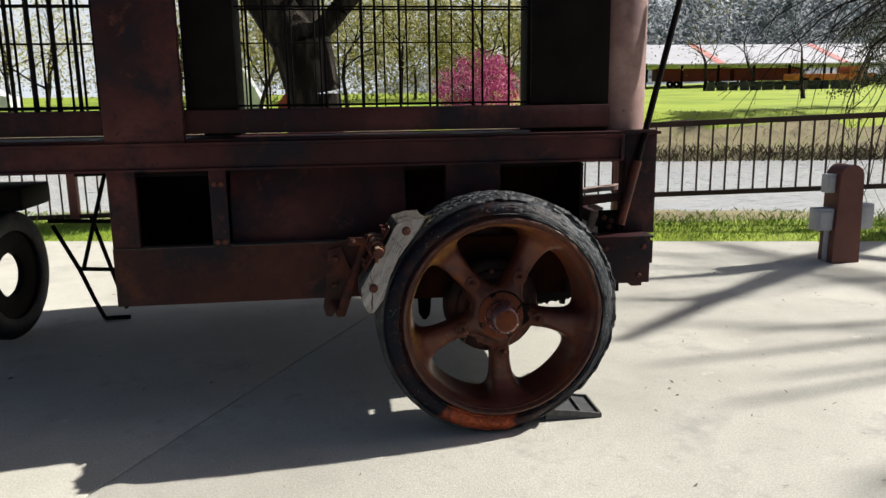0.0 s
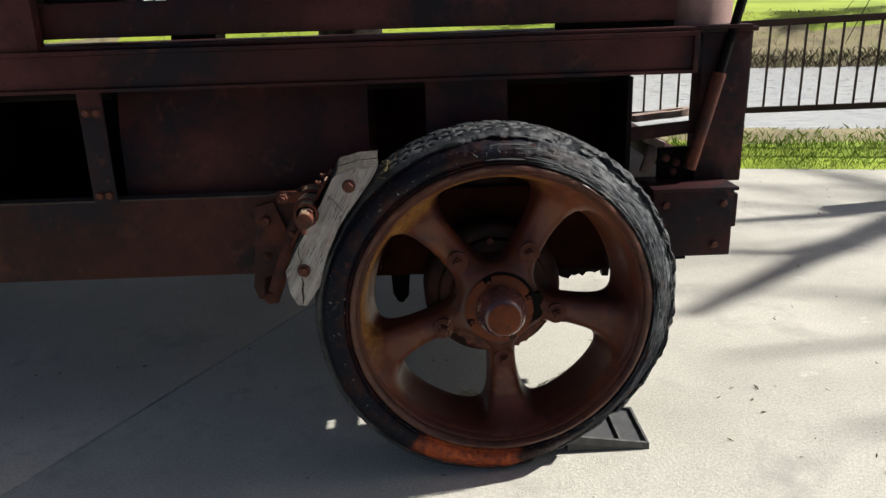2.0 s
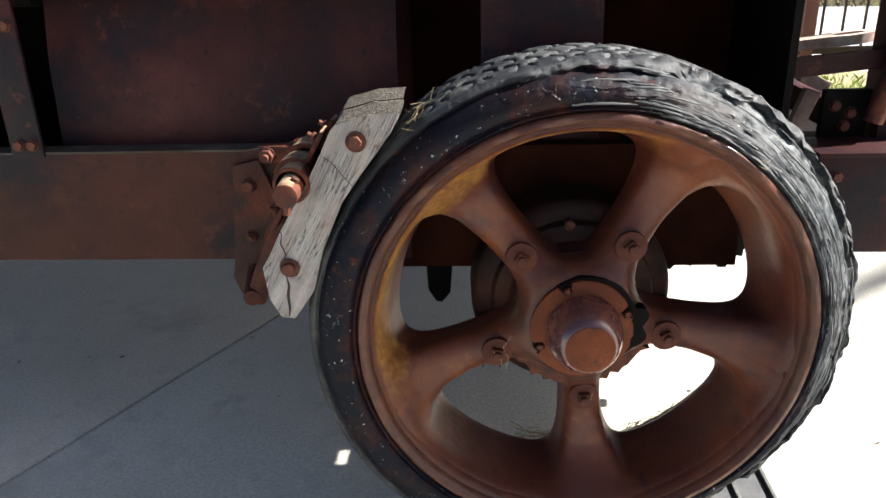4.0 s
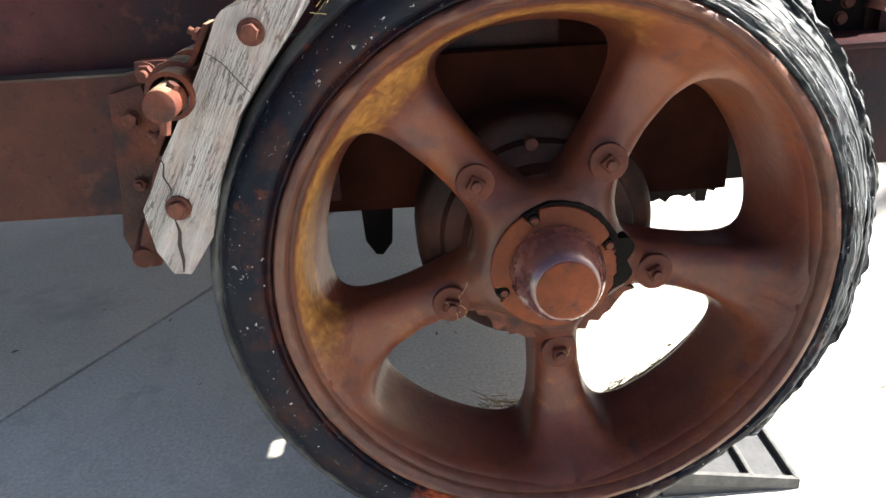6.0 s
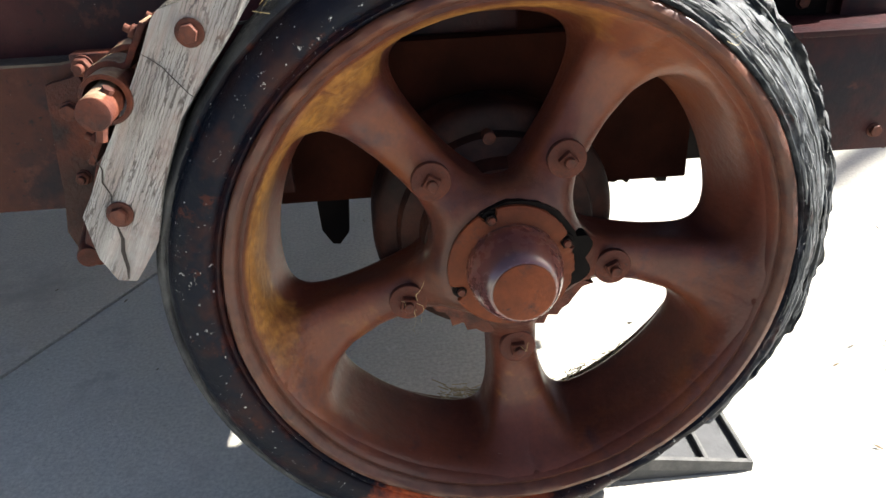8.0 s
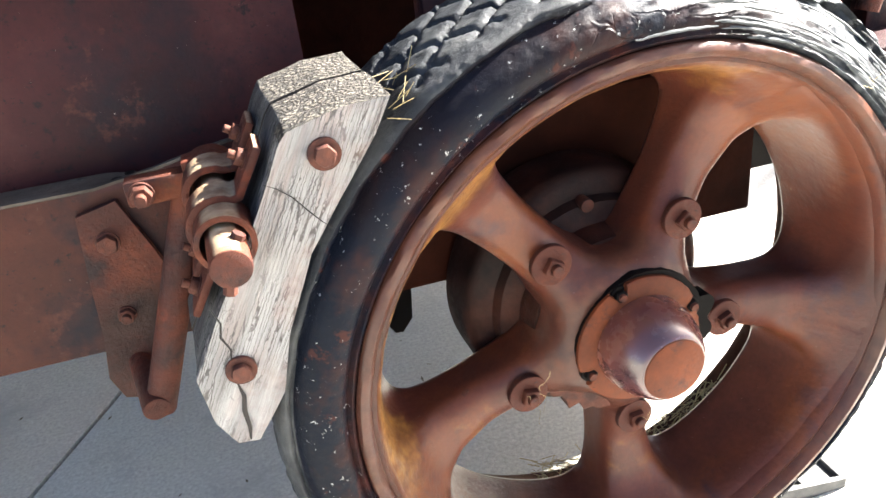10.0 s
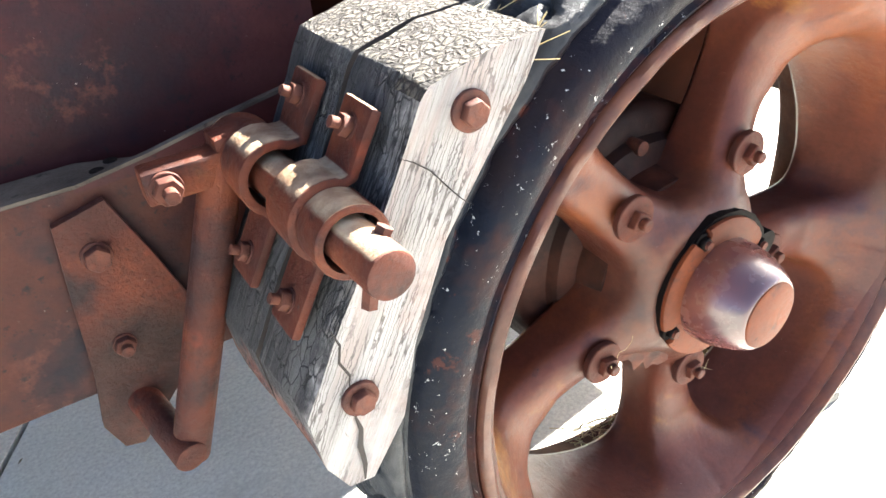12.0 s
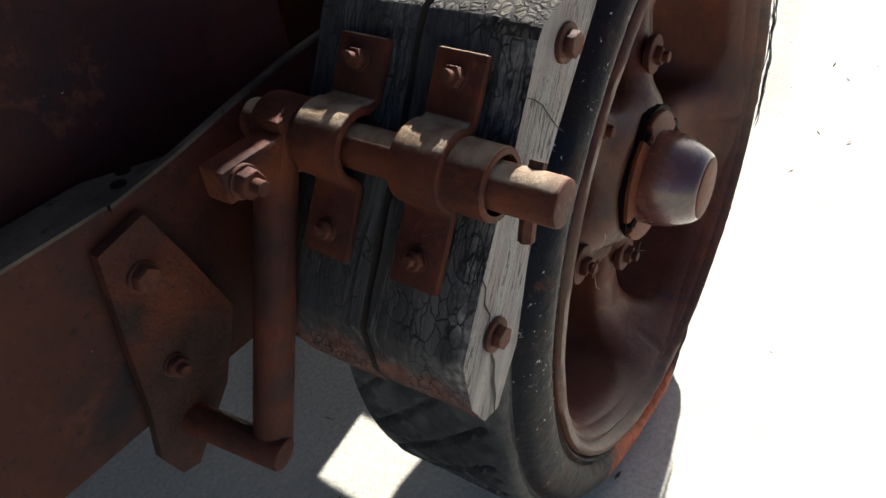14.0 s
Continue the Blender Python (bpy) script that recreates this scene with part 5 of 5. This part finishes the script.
        lo = [bm.verts.new(a + q @ Vector((ra * math.cos(2 * math.pi * i / sides), ra * math.sin(2 * math.pi * i / sides), 0))) for i in range(sides)]
        hi = [bm.verts.new(b + q @ Vector((rb * math.cos(2 * math.pi * i / sides), rb * math.sin(2 * math.pi * i / sides), 0))) for i in range(sides)]
        for i in range(sides):
            j = (i + 1) % sides
            bm.faces.new((lo[i], lo[j], hi[j], hi[i]))


def grow(rng, base, direction, length, radius, depth, droop=0.0, spread=0.6, out=None, tips=None):
    """Limbs of a tree: bent segments that fork and thin out."""
    steps = 4
    p, d, r = base.copy(), direction.normalized(), radius
    for i in range(steps):
        d = (d + Vector((rng.gauss(0, 0.12), rng.gauss(0, 0.12), rng.gauss(0, 0.08) - droop * 0.15))).normalized()
        q = p + d * length / steps
        r2 = r * 0.9
        out.append((p, q, r, r2))
        p, r = q, r2
        if depth > 0 and i >= 1:
            side = Vector((rng.gauss(0, 1), rng.gauss(0, 1), rng.gauss(0, 0.5) + 0.2 - droop)).normalized()
            grow(rng, p, d * (1 - spread) + side * spread, length * rng.uniform(0.5, 0.75), r * 0.55, depth - 1, droop, spread, out, tips)
    if tips is not None and depth <= 1:
        tips.append(p)
    if depth > 0:
        grow(rng, p, d + Vector((rng.gauss(0, 0.3), rng.gauss(0, 0.3), 0.1 - droop)), length * 0.7, r * 0.8, depth - 1, droop, spread, out, tips)


SUN_TURN = (SUN + Vector((-0.5, -0.9, 0.4))).to_track_quat("Z", "Y").to_matrix().to_4x4()


def leaves(bm, rng, centre, spread, count, size, loose=None):
    for _ in range(count):
        c = centre + Vector((rng.gauss(0, spread), rng.gauss(0, spread), rng.gauss(0, spread * 0.7)))
        m = Matrix.Translation(c) @ (Euler((rng.uniform(0, 6.3), rng.uniform(0, 6.3), rng.uniform(0, 6.3))).to_matrix().to_4x4() if loose is None else SUN_TURN @ Euler((rng.gauss(0, loose), rng.gauss(0, loose), rng.uniform(0, 6.3))).to_matrix().to_4x4())
        s = size * rng.uniform(0.6, 1.4)
        bm.faces.new([bm.verts.new(m @ Vector(q)) for q in ((-s, 0, 0), (0, -s * 0.5, 0.1 * s), (s, 0, 0), (0, s * 0.5, -0.1 * s))])


def tree(name, at, height_m, radius, seed, label, leaf=None, per_tip=0, leaf_size=0.1, leaf_spread=0.3, depth=3, droop=0.0, lean=(0, 0), trunk=0.35, spread=0.6, sides=6):
    rng = random.Random(seed)
    z = height(*at)
    t = root(name, (at[0], at[1], z), label, "tree")
    segs, tips = [], []
    grow(rng, Vector((at[0], at[1], z - 0.1)), Vector((lean[0], lean[1], 1)), height_m * trunk, radius, depth, droop, spread, segs, tips)
    bm = bmesh.new()
    tubes(bm, segs, sides)
    part("trunk", bm, M_BARK, t, smooth=60)
    if leaf and per_tip:
        bm = bmesh.new()
        for p in tips:
            leaves(bm, rng, p, leaf_spread, per_tip, leaf_size, 0.8)
        part("crown", bm, leaf, t, smooth=None)
    return t


# the big forked trunk behind the machine
big = root("forked_tree", (-1.05, 6.4, -0.1), "large dark furrowed trunk forking into thick limbs", "tree")
segs, tips = [], []
rng = random.Random(11)
path = [(Vector((-1.02, 6.4, -0.3)), 0.44), (Vector((-0.98, 6.4, 0.6)), 0.36), (Vector((-1.0, 6.4, 1.5)), 0.33), (Vector((-1.12, 6.4, 2.1)), 0.36)]
for (a, ra), (b, rb) in zip(path, path[1:]):
    segs.append((a, b, ra, rb))
for d, L, r in ((Vector((-0.5, 0.1, 0.9)), 2.6, 0.3), (Vector((0.12, 0.2, 1)), 2.6, 0.2), (Vector((0.75, 0.0, 0.85)), 2.4, 0.13)):
    grow(rng, Vector((-1.1, 6.4, 2.0)) + d * 0.08, d, L, r, 2, 0.0, 0.6, segs, tips)
bm = bmesh.new()
tubes(bm, segs, 14)
part("trunk", bm, M_BARK, big, smooth=70)
bm = bmesh.new()
for p in tips:
    leaves(bm, rng, p, 0.35, 14, 0.05)
part("crown", bm, M_LEAF, big, smooth=None)

# leaning tree sunward of the pavement, whose limbs streak it with shadow
lt = root("leaning_tree", (14.6, 6.2, height(14.6, 6.2)), "bare leaning tree beside the pavement", "tree")
segs, tips = [], []
rng = random.Random(21)
SLOPE = Vector((1.35, 0.22, 1.0))


def over(x, y, z):
    """The point at height z whose shadow falls on the pavement at (x, y)."""
    return Vector((x, y, 0)) + SLOPE * z


limbs = [([(14.6, 6.2, -0.9), (13.6, 5.9, 2.5), over(4.6, 3.75, 5.2), over(3.1, 2.66, 6.2), over(1.87, 1.79, 7.0), over(0.95, 1.05, 7.8)], [0.3, 0.24, 0.165, 0.12, 0.08, 0.045]),
         ([over(4.0, 3.3, 5.6), over(2.4, 2.57, 6.0), over(1.6, 2.5, 6.3)], [0.11, 0.07, 0.03]),
         ([over(2.3, 2.1, 6.7), over(1.75, 1.86, 7.0), over(1.2, 1.95, 7.4)], [0.05, 0.035, 0.015]),
         ([over(3.7, 3.1, 5.8), over(4.6, 2.3, 8.0), over(5.6, 1.9, 9.0)], [0.1, 0.06, 0.03])]
# fine twigs high up, whose blurred shadows only just show
for k in range(12):
    tip = (rng.uniform(0.9, 2.4), -2.6 + 0.33 * k + rng.uniform(-0.1, 0.1))
    fork = (3.6 + rng.uniform(-0.5, 0.5), 0.55 * tip[1] + 0.5 + rng.uniform(-0.15, 0.15))
    limbs.append(([over(5.6, 1.9, 9.0), over(*fork, 9.6 + rng.uniform(-0.3, 0.3)), over(0.5 * (fork[0] + tip[0]), 0.5 * (fork[1] + tip[1]) + rng.uniform(-0.12, 0.12), 10.2), over(*tip, 10.8)], [0.045, 0.04, 0.034, 0.02]))
for pts, rad in limbs:
    pts = [Vector(q) for q in pts]
    for i in range(len(pts) - 1):
        segs.append((pts[i], pts[i + 1], rad[i], rad[i + 1]))
bm = bmesh.new()
tubes(bm, segs, 8)
part("trunk", bm, M_BARK, lt, smooth=60)
# tall bare tree far towards the sun
lean_rng = random.Random(33)
tall = root("tall_bare_tree", (21.0, 1.8, height(21.0, 1.8)), "tall bare tree on the sunward bank", "tree")
segs, tips = [], []
top = [Vector((21.0, 1.8, -0.3)), Vector((21.1, 2.4, 4.0)), Vector((21.0, 3.2, 8.5)), Vector((21.2, 3.7, 11.5)), Vector((21.0, 4.0, 13.5))]
for i, (ra, rb) in enumerate(((0.3, 0.22), (0.22, 0.15), (0.15, 0.09), (0.09, 0.03))):
    segs.append((top[i], top[i + 1], ra, rb))
    if i:
        for k in range(4):
            p = top[i] + (top[i + 1] - top[i]) * (k + lean_rng.random()) / 4
            grow(lean_rng, p, Vector((lean_rng.gauss(0, 0.8), lean_rng.gauss(0, 0.8), 0.35)), 2.4, 0.06, 1, 0.05, 0.6, segs, tips)
bm = bmesh.new()
tubes(bm, segs, 6)
part("trunk", bm, M_BARK, tall, smooth=60)
# bankside tree whose twigs hang over the fence
rng = random.Random(51)
ot = root("overhanging_tree", (11.5, 9.5, height(11.5, 9.5)), "bare bankside tree with drooping dark twigs", "tree")
segs, tips = [], []
trunk = [Vector((11.5, 9.5, -1.0)), Vector((11.2, 9.3, 2.0)), Vector((10.6, 9.2, 3.6))]
segs += [(trunk[0], trunk[1], 0.22, 0.17), (trunk[1], trunk[2], 0.17, 0.12)]
for k in range(9):
    grow(rng, trunk[2] + Vector((0, 0, rng.uniform(-0.8, 0.3))), Vector((-1, rng.gauss(0, 0.25), 0.15 + rng.gauss(0, 0.15))), rng.uniform(1.8, 2.8), 0.03, 2, 0.55, 0.5, segs, tips)
bm = bmesh.new()
tubes(bm, segs, 5)
part("trunk", bm, M_BARK, ot, smooth=60)
# young leafing trees across the pond
for i, (x, y, h, s) in enumerate(((-14, 34, 9, 1), (-9, 38, 11, 2), (-4.5, 33, 9, 3), (-0.5, 37, 10, 4), (2.5, 40, 12, 5), (6.5, 36, 10, 6), (9, 42, 12, 7), (-18, 40, 11, 8), (-22, 36, 10, 9), (-7, 45, 13, 10), (4, 48, 13, 12))):
    tree("leafing_tree", (x, y), h, 0.12, 40 + s, "slender tree in young yellow-green leaf", M_LEAF, 40, 0.055, 0.85, 3, 0.0, (0.05, 0), 0.28, 0.6, 5)
for i, (x, y, h, s) in enumerate(((24, 36, 6, 1), (30, 60, 9, 2), (38, 66, 10, 3), (46, 62, 10, 4), (33, 41, 7, 5))):
    tree("grey_tree", (x, y), h, 0.14, 80 + s, "bare grey tree with fine branches", M_LEAFDARK, 0, 0.1, 0.5, 3, 0.15, (0, 0), 0.28, 0.6, 5)
# hanging willow curtains behind the meadow
rng = random.Random(27)
bm = bmesh.new()
for k in range(800):
    x, y = rng.uniform(-11, 13), rng.uniform(42, 54)
    z0 = height(x, y) + rng.uniform(0.2, 4.0)
    n_leaf, p = 12, Vector((x, y, z0 + rng.uniform(2, 7)))
    for j in range(n_leaf):
        leaves(bm, rng, p, 0.2, 7, 0.085, 0.7)
        p = p + Vector((rng.gauss(0, 0.12), rng.gauss(0, 0.12), -0.42))
tagged(part("willow_thicket", bm, M_WILLOW, None, smooth=None), "hanging yellow-olive willow curtains across the pond", "thicket", kind="stuff")
# grey-green cedar on the far bank
rng = random.Random(17)
cx, cy = 21.7, 26.0
cz = height(cx, cy)
cedar = root("cedar_tree", (cx, cy, cz), "grey-green cedar with drooping boughs on the bank", "tree")
segs = [(Vector((cx, cy, cz - 0.2)), Vector((cx + 0.1, cy, cz + 9)), 0.2, 0.05)]
bm = bmesh.new()
for k in range(46):
    z = 0.9 + 6.5 * rng.random()
    a, L = rng.uniform(0, 6.28), (3.4 - 0.3 * z) * rng.uniform(0.6, 1.1)
    p, d = Vector((cx, cy, cz + z)), Vector((math.cos(a), math.sin(a), 0.1))
    for j in range(6):
        q = p + d * L / 6
        d = (d + Vector((rng.gauss(0, 0.1), rng.gauss(0, 0.1), -0.12))).normalized()
        segs.append((p, q, 0.03 - 0.004 * j, 0.026 - 0.004 * j))
        leaves(bm, rng, q, 0.22, 55, 0.05)
        p = q
part("crown", bm, M_CEDAR, cedar, smooth=None)
bm = bmesh.new()
tubes(bm, segs, 6)
part("trunk", bm, M_BARK, cedar, smooth=60)
# magenta blossom
rng = random.Random(5)
redbud = root("blossoming_bush", (4.75, 27.8, height(4.75, 27.8)), "round bush covered in magenta blossom", "bush")
segs, tips = [], []
for k in range(6):
    grow(rng, Vector((4.75, 27.8, height(4.75, 27.8))), Vector((rng.gauss(0, 0.5), rng.gauss(0, 0.5), 1)), 0.9, 0.05, 2, 0.0, 0.6, segs, tips)
bm = bmesh.new()
tubes(bm, segs, 5)
part("stems", bm, M_BARK, redbud)
bm = bmesh.new()
for k in range(210):
    a, r, z = rng.uniform(0, 6.28), 1.7 * math.sqrt(rng.random()), rng.random()
    c = Vector((4.75 + r * math.cos(a), 27.8 + r * math.sin(a), 0.9 + 2.3 * z * math.sqrt(max(0.05, 1 - (r / 1.9) ** 2))))
    leaves(bm, rng, c, 0.16, 42, 0.05)
part("blossom", bm, M_PINK, redbud, smooth=None)
# far wooded hillside: dark conifers among bare trees, distance haze put into their colours
rng = random.Random(9)
bare, dark = bmesh.new(), bmesh.new()
for k in range(560):
    x = rng.uniform(22, 190)
    y = rng.uniform(98, 190) - 0.06 * x
    z, h = height(x, y), rng.uniform(6, 13)
    if rng.random() < 0.42:
        for j in range(11):
            u = j / 10
            leaves(dark, rng, Vector((x, y, z + h * (0.12 + 0.88 * u))), 0.25 + 1.5 * (1 - u), 22, 0.3, 0.5)
    else:
        for j in range(12):
            leaves(bare, rng, Vector((x + rng.gauss(0, 1.7), y + rng.gauss(0, 0.8), z + h * (0.25 + 0.65 * rng.random()))), 1.2, 16, 0.34, 0.5)
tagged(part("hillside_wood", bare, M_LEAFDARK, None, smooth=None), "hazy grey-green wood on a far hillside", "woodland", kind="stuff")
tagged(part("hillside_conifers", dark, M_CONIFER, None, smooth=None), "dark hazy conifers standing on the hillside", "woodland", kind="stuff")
# tall willow-green tops and a pale copse behind the meadow, thinning towards the sky
rng = random.Random(19)
bm = bmesh.new()
for k in range(130):
    x, y = rng.uniform(-60, 30), rng.uniform(58, 92)
    z, h = height(x, y), rng.uniform(5, 11) * (0.55 if x < -14 else 1.0)
    for j in range(9):
        leaves(bm, rng, Vector((x + rng.gauss(0, 1.3), y + rng.gauss(0, 0.8), z + h * (0.15 + 0.85 * rng.random()))), 0.9, 18, 0.13, 0.8)
tagged(part("copse", bm, M_WILLOW, None, smooth=None), "thin yellow-olive copse behind the meadow", "woodland", kind="stuff")

# grass strip and weeds
rng = random.Random(2)


def blades(x0, x1, v0, v1, count, h0, h1, name, label, material):
    co, fa = [], []
    for _ in range(count):
        x = rng.uniform(x0, x1)
        v = rng.uniform(v0, v1)
        y = v - 0.2 * (x - 2.5)
        z = height(x, y) - 0.01
        h = rng.uniform(h0, h1)
        a = rng.uniform(0, 6.28)
        w = 0.0025 + 0.008 * h
        lx, ly = rng.gauss(0, 0.35) * h, rng.gauss(0, 0.35) * h
        n0 = len(co)
        co += [(x - w * math.cos(a), y - w * math.sin(a), z), (x + w * math.cos(a), y + w * math.sin(a), z), (x + lx * 0.4, y + ly * 0.4, z + h * 0.65), (x + lx, y + ly, z + h)]
        fa += [(n0, n0 + 1, n0 + 2), (n0 + 2, n0 + 1, n0 + 3)]
    me = bpy.data.meshes.new(name)
    me.from_pydata(co, [], fa)
    me.materials.append(material)
    return tagged(new(name, me), label, "grass", kind="stuff")


blades(-9, 9, 3.95, 5.1, 30000, 0.02, 0.07, "grass", "bright green grass strip beside the pavement", M_GRASS)
blades(-9, 9, 4.7, 6.2, 9000, 0.03, 0.11, "weeds", "taller pale weeds along the fence", M_GRASS)
blades(-30, 45, 22.5, 27, 16000, 0.05, 0.17, "bank_grass", "dry tufted grass on the far bank", M_SOIL)

blades(-30, 45, 22.1, 23.2, 22000, 0.1, 0.32, "reeds", "dark dead reeds along the waterline", M_REED)

# ---- glowing sheet added for the bright low sky, far behind everything ----
M_SKYGLOW = bpy.data.materials.new("glowing_low_sky")
M_SKYGLOW.use_nodes = True
hz = M_SKYGLOW.node_tree
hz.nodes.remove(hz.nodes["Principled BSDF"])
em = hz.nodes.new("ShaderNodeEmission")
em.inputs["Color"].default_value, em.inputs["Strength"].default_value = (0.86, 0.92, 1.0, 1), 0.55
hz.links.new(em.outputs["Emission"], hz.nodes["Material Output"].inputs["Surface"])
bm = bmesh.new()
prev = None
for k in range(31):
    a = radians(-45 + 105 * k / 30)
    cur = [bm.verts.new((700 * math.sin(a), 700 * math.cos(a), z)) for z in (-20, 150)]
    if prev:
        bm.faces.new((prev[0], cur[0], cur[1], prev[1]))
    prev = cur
tagged(part("backdrop", bm, M_SKYGLOW, None, smooth=None), "glowing backdrop sheet for the bright sky low over the horizon", "sky", kind="structure")

# ---- far side: shed, wagons, truck, tents ----
SH = height(35, 78)
shed = root("long_shed", (38, 80, SH), "long open shed with white roof and red stripes", "shed")
prev = None
bm = bmesh.new()
prism(bm, [(74.0, SH + 2.4), (80.0, SH + 4.7), (86.0, SH + 2.4), (86.0, SH + 2.25), (80.0, SH + 4.5), (74.0, SH + 2.25)], 14, 75, axis="x")
roof = part("roof", bm, M_ROOF, shed, smooth=None)
for x in (27, 38.0, 52):
    bm = bmesh.new()
    bm.faces.new([bm.verts.new(q) for q in ((x, 73.95, SH + 2.43), (x + 1.0, 73.95, SH + 2.43), (x + 0.4, 79.95, SH + 4.73), (x - 0.6, 79.95, SH + 4.73))])
    part("roof_stripe", bm, M_ROOFRED, roof, smooth=None)
bm = bmesh.new()
box(bm, (-0.1, -0.1, -0.4), (0.1, 0.1, 2.3))
pillar = mesh_of("pillar", bm, M_DARK, 30)
for i in range(16):
    for y in (74.6, 85.4):
        part("pillar", pillar, None, shed).matrix_basis = Matrix.Translation((14.5 + 4 * i, y, SH))


def wagon(x, y, length, material, label):
    w = root("railway_wagon", (x, y, SH), label, "wagon", "wagons in the shed")
    bm = bmesh.new()
    box(bm, (x - length / 2, y - 1.2, SH + 0.7), (x + length / 2, y + 1.2, SH + 2.05), 0.05)
    part("body", bm, material, w)
    for k in (-0.35, -0.25, 0.25, 0.35):
        bm = bmesh.new()
        lathe(bm, [(0.1, -0.06), (0.4, -0.06), (0.4, 0.06), (0.1, 0.06)], Vector((x + k * length, y - 1.0, SH + 0.4)), 20)
        part("wheel", bm, M_DARK, w)
    bm = bmesh.new()
    box(bm, (x - 0.8, y - 1.23, SH + 0.75), (x + 0.8, y - 1.19, SH + 1.95), 0.02)
    part("door", bm, material, w)


wagon(37.5, 79, 8, M_WAGON, "red railway wagon under the shed")
wagon(46, 79, 8, M_WAGON, "red railway wagon under the shed")
wagon(29.5, 80, 6, M_DARK, "black railway wagon under the shed")
truck = root("flatbed_truck", (46, 68, height(46, 68)), "orange flatbed truck on the meadow", "truck")
TZ = height(46, 68)
for nm, lo, hi in (("bed", (42.5, 67, TZ + 0.7), (48, 69, TZ + 1.3)), ("cab", (48.1, 67, TZ + 0.6), (49.8, 69, TZ + 2.0)), ("bonnet", (49.8, 67.2, TZ + 0.6), (51.0, 68.8, TZ + 1.35))):
    bm = bmesh.new()
    box(bm, lo, hi, 0.08)
    part(nm, bm, M_TRUCK, truck)
for x in (43.6, 44.8, 49.9):
    bm = bmesh.new()
    lathe(bm, [(0.15, -0.12), (0.45, -0.12), (0.48, 0.0), (0.45, 0.12), (0.15, 0.12)], Vector((x, 67.0, TZ + 0.46)), 24)
    part("wheel", bm, M_DARK, truck)
for i in range(9):
    x, y = 31 + 1.4 * i, 60 + 0.6 * math.sin(i * 2.1)
    z = height(x, y)
    tb = root("picnic_table", (x, y, z), "grey picnic table on the meadow", "table", "tables on the meadow")
    for nm, lo, hi in (("tabletop", (-0.6, -0.35, 0.68), (0.6, 0.35, 0.74)), ("bench", (-0.6, -0.75, 0.4), (0.6, -0.5, 0.45)), ("bench", (-0.6, 0.5, 0.4), (0.6, 0.75, 0.45)), ("leg", (-0.5, -0.7, -0.1), (-0.42, 0.7, 0.68)), ("leg", (0.42, -0.7, -0.1), (0.5, 0.7, 0.68))):
        bm = bmesh.new()
        box(bm, [a + b for a, b in zip(lo, (x, y, z))], [a + b for a, b in zip(hi, (x, y, z))])
        part(nm, bm, M_TABLE, tb)


def tent(x, y, w, h, material, label):
    z = height(x, y)
    t = root("tent", (x, y, z), label, "tent")
    bm = bmesh.new()
    prism(bm, [(x - w / 2, z - 0.1), (x - w * 0.46, z + h * 0.35), (x, z + h), (x + w * 0.46, z + h * 0.35), (x + w / 2, z - 0.1)], y, y + w)
    part("canvas", bm, material, t, smooth=None)
    bm = bmesh.new()
    rod(bm, (x, y - 0.05, z), (x, y - 0.05, z + h), 0.04, seg=8)
    part("pole", bm, M_DARK, t)


tent(-5.2, 33, 1.6, 2.0, M_WHITE, "white canvas tent across the pond")
tent(-6.4, 34, 1.5, 2.2, M_TEAL, "teal canvas tent across the pond")
tent(-3.0, 33, 1.4, 1.2, M_WAGON, "low red canvas tent across the pond")

# white car parked across the pond
CX, CY = -17.9, 35.0
CZ = height(CX, CY)
car = root("parked_car", (CX, CY, CZ), "white car parked on the grass across the pond", "car")
bm = bmesh.new()
prism(bm, [(CX - 2.1, CZ + 0.3), (CX - 2.1, CZ + 0.75), (CX - 1.2, CZ + 0.9), (CX - 0.6, CZ + 1.38), (CX + 0.9, CZ + 1.4), (CX + 1.6, CZ + 0.95), (CX + 2.1, CZ + 0.85), (CX + 2.1, CZ + 0.3)], CY - 0.85, CY + 0.85)
soften(bm, 0.1, 2, 20)
part("body", bm, M_CAR, car)
for x0, x1 in ((-0.95, 0.1), (0.2, 1.2)):
    bm = bmesh.new()
    prism(bm, [(CX + x0, CZ + 0.93), (CX + max(x0, -0.5), CZ + 1.3), (CX + min(x1, 0.85), CZ + 1.3), (CX + x1, CZ + 0.93)], CY - 0.856, CY - 0.84)
    part("side_window", bm, M_DARK, car, "dark side window")
for x in (-1.3, 1.3):
    bm = bmesh.new()
    lathe(bm, [(0.12, -0.1), (0.3, -0.1), (0.33, -0.05), (0.33, 0.05), (0.3, 0.1), (0.12, 0.1)], Vector((CX + x, CY - 0.8, CZ + 0.33)), 24)
    part("wheel", bm, M_DARK, car)

# ---- small litter on the pavement ----
rng = random.Random(3)
bm = bmesh.new()
for _ in range(420):
    x, y = rng.uniform(-3.0, 4.5), rng.uniform(-2.2, 3.6)
    s = rng.uniform(0.003, 0.009) * (1.6 if rng.random() < 0.1 else 1)
    m = pose(x, y, 0.002 + s * 0.2, rng.uniform(-25, 25), rng.uniform(-25, 25), rng.uniform(0, 360))
    v = [bm.verts.new(m @ Vector(q)) for q in ((-s * 1.6, 0, 0), (0, -s * 0.5, 0), (s * 1.6, 0, s * 0.3), (0, s * 0.5, s * 0.2))]
    bm.faces.new(v)
tagged(part("leaf_litter", bm, M_DEBRIS, None, smooth=None), "scattered dry leaf bits on the concrete", "litter", kind="stuff")
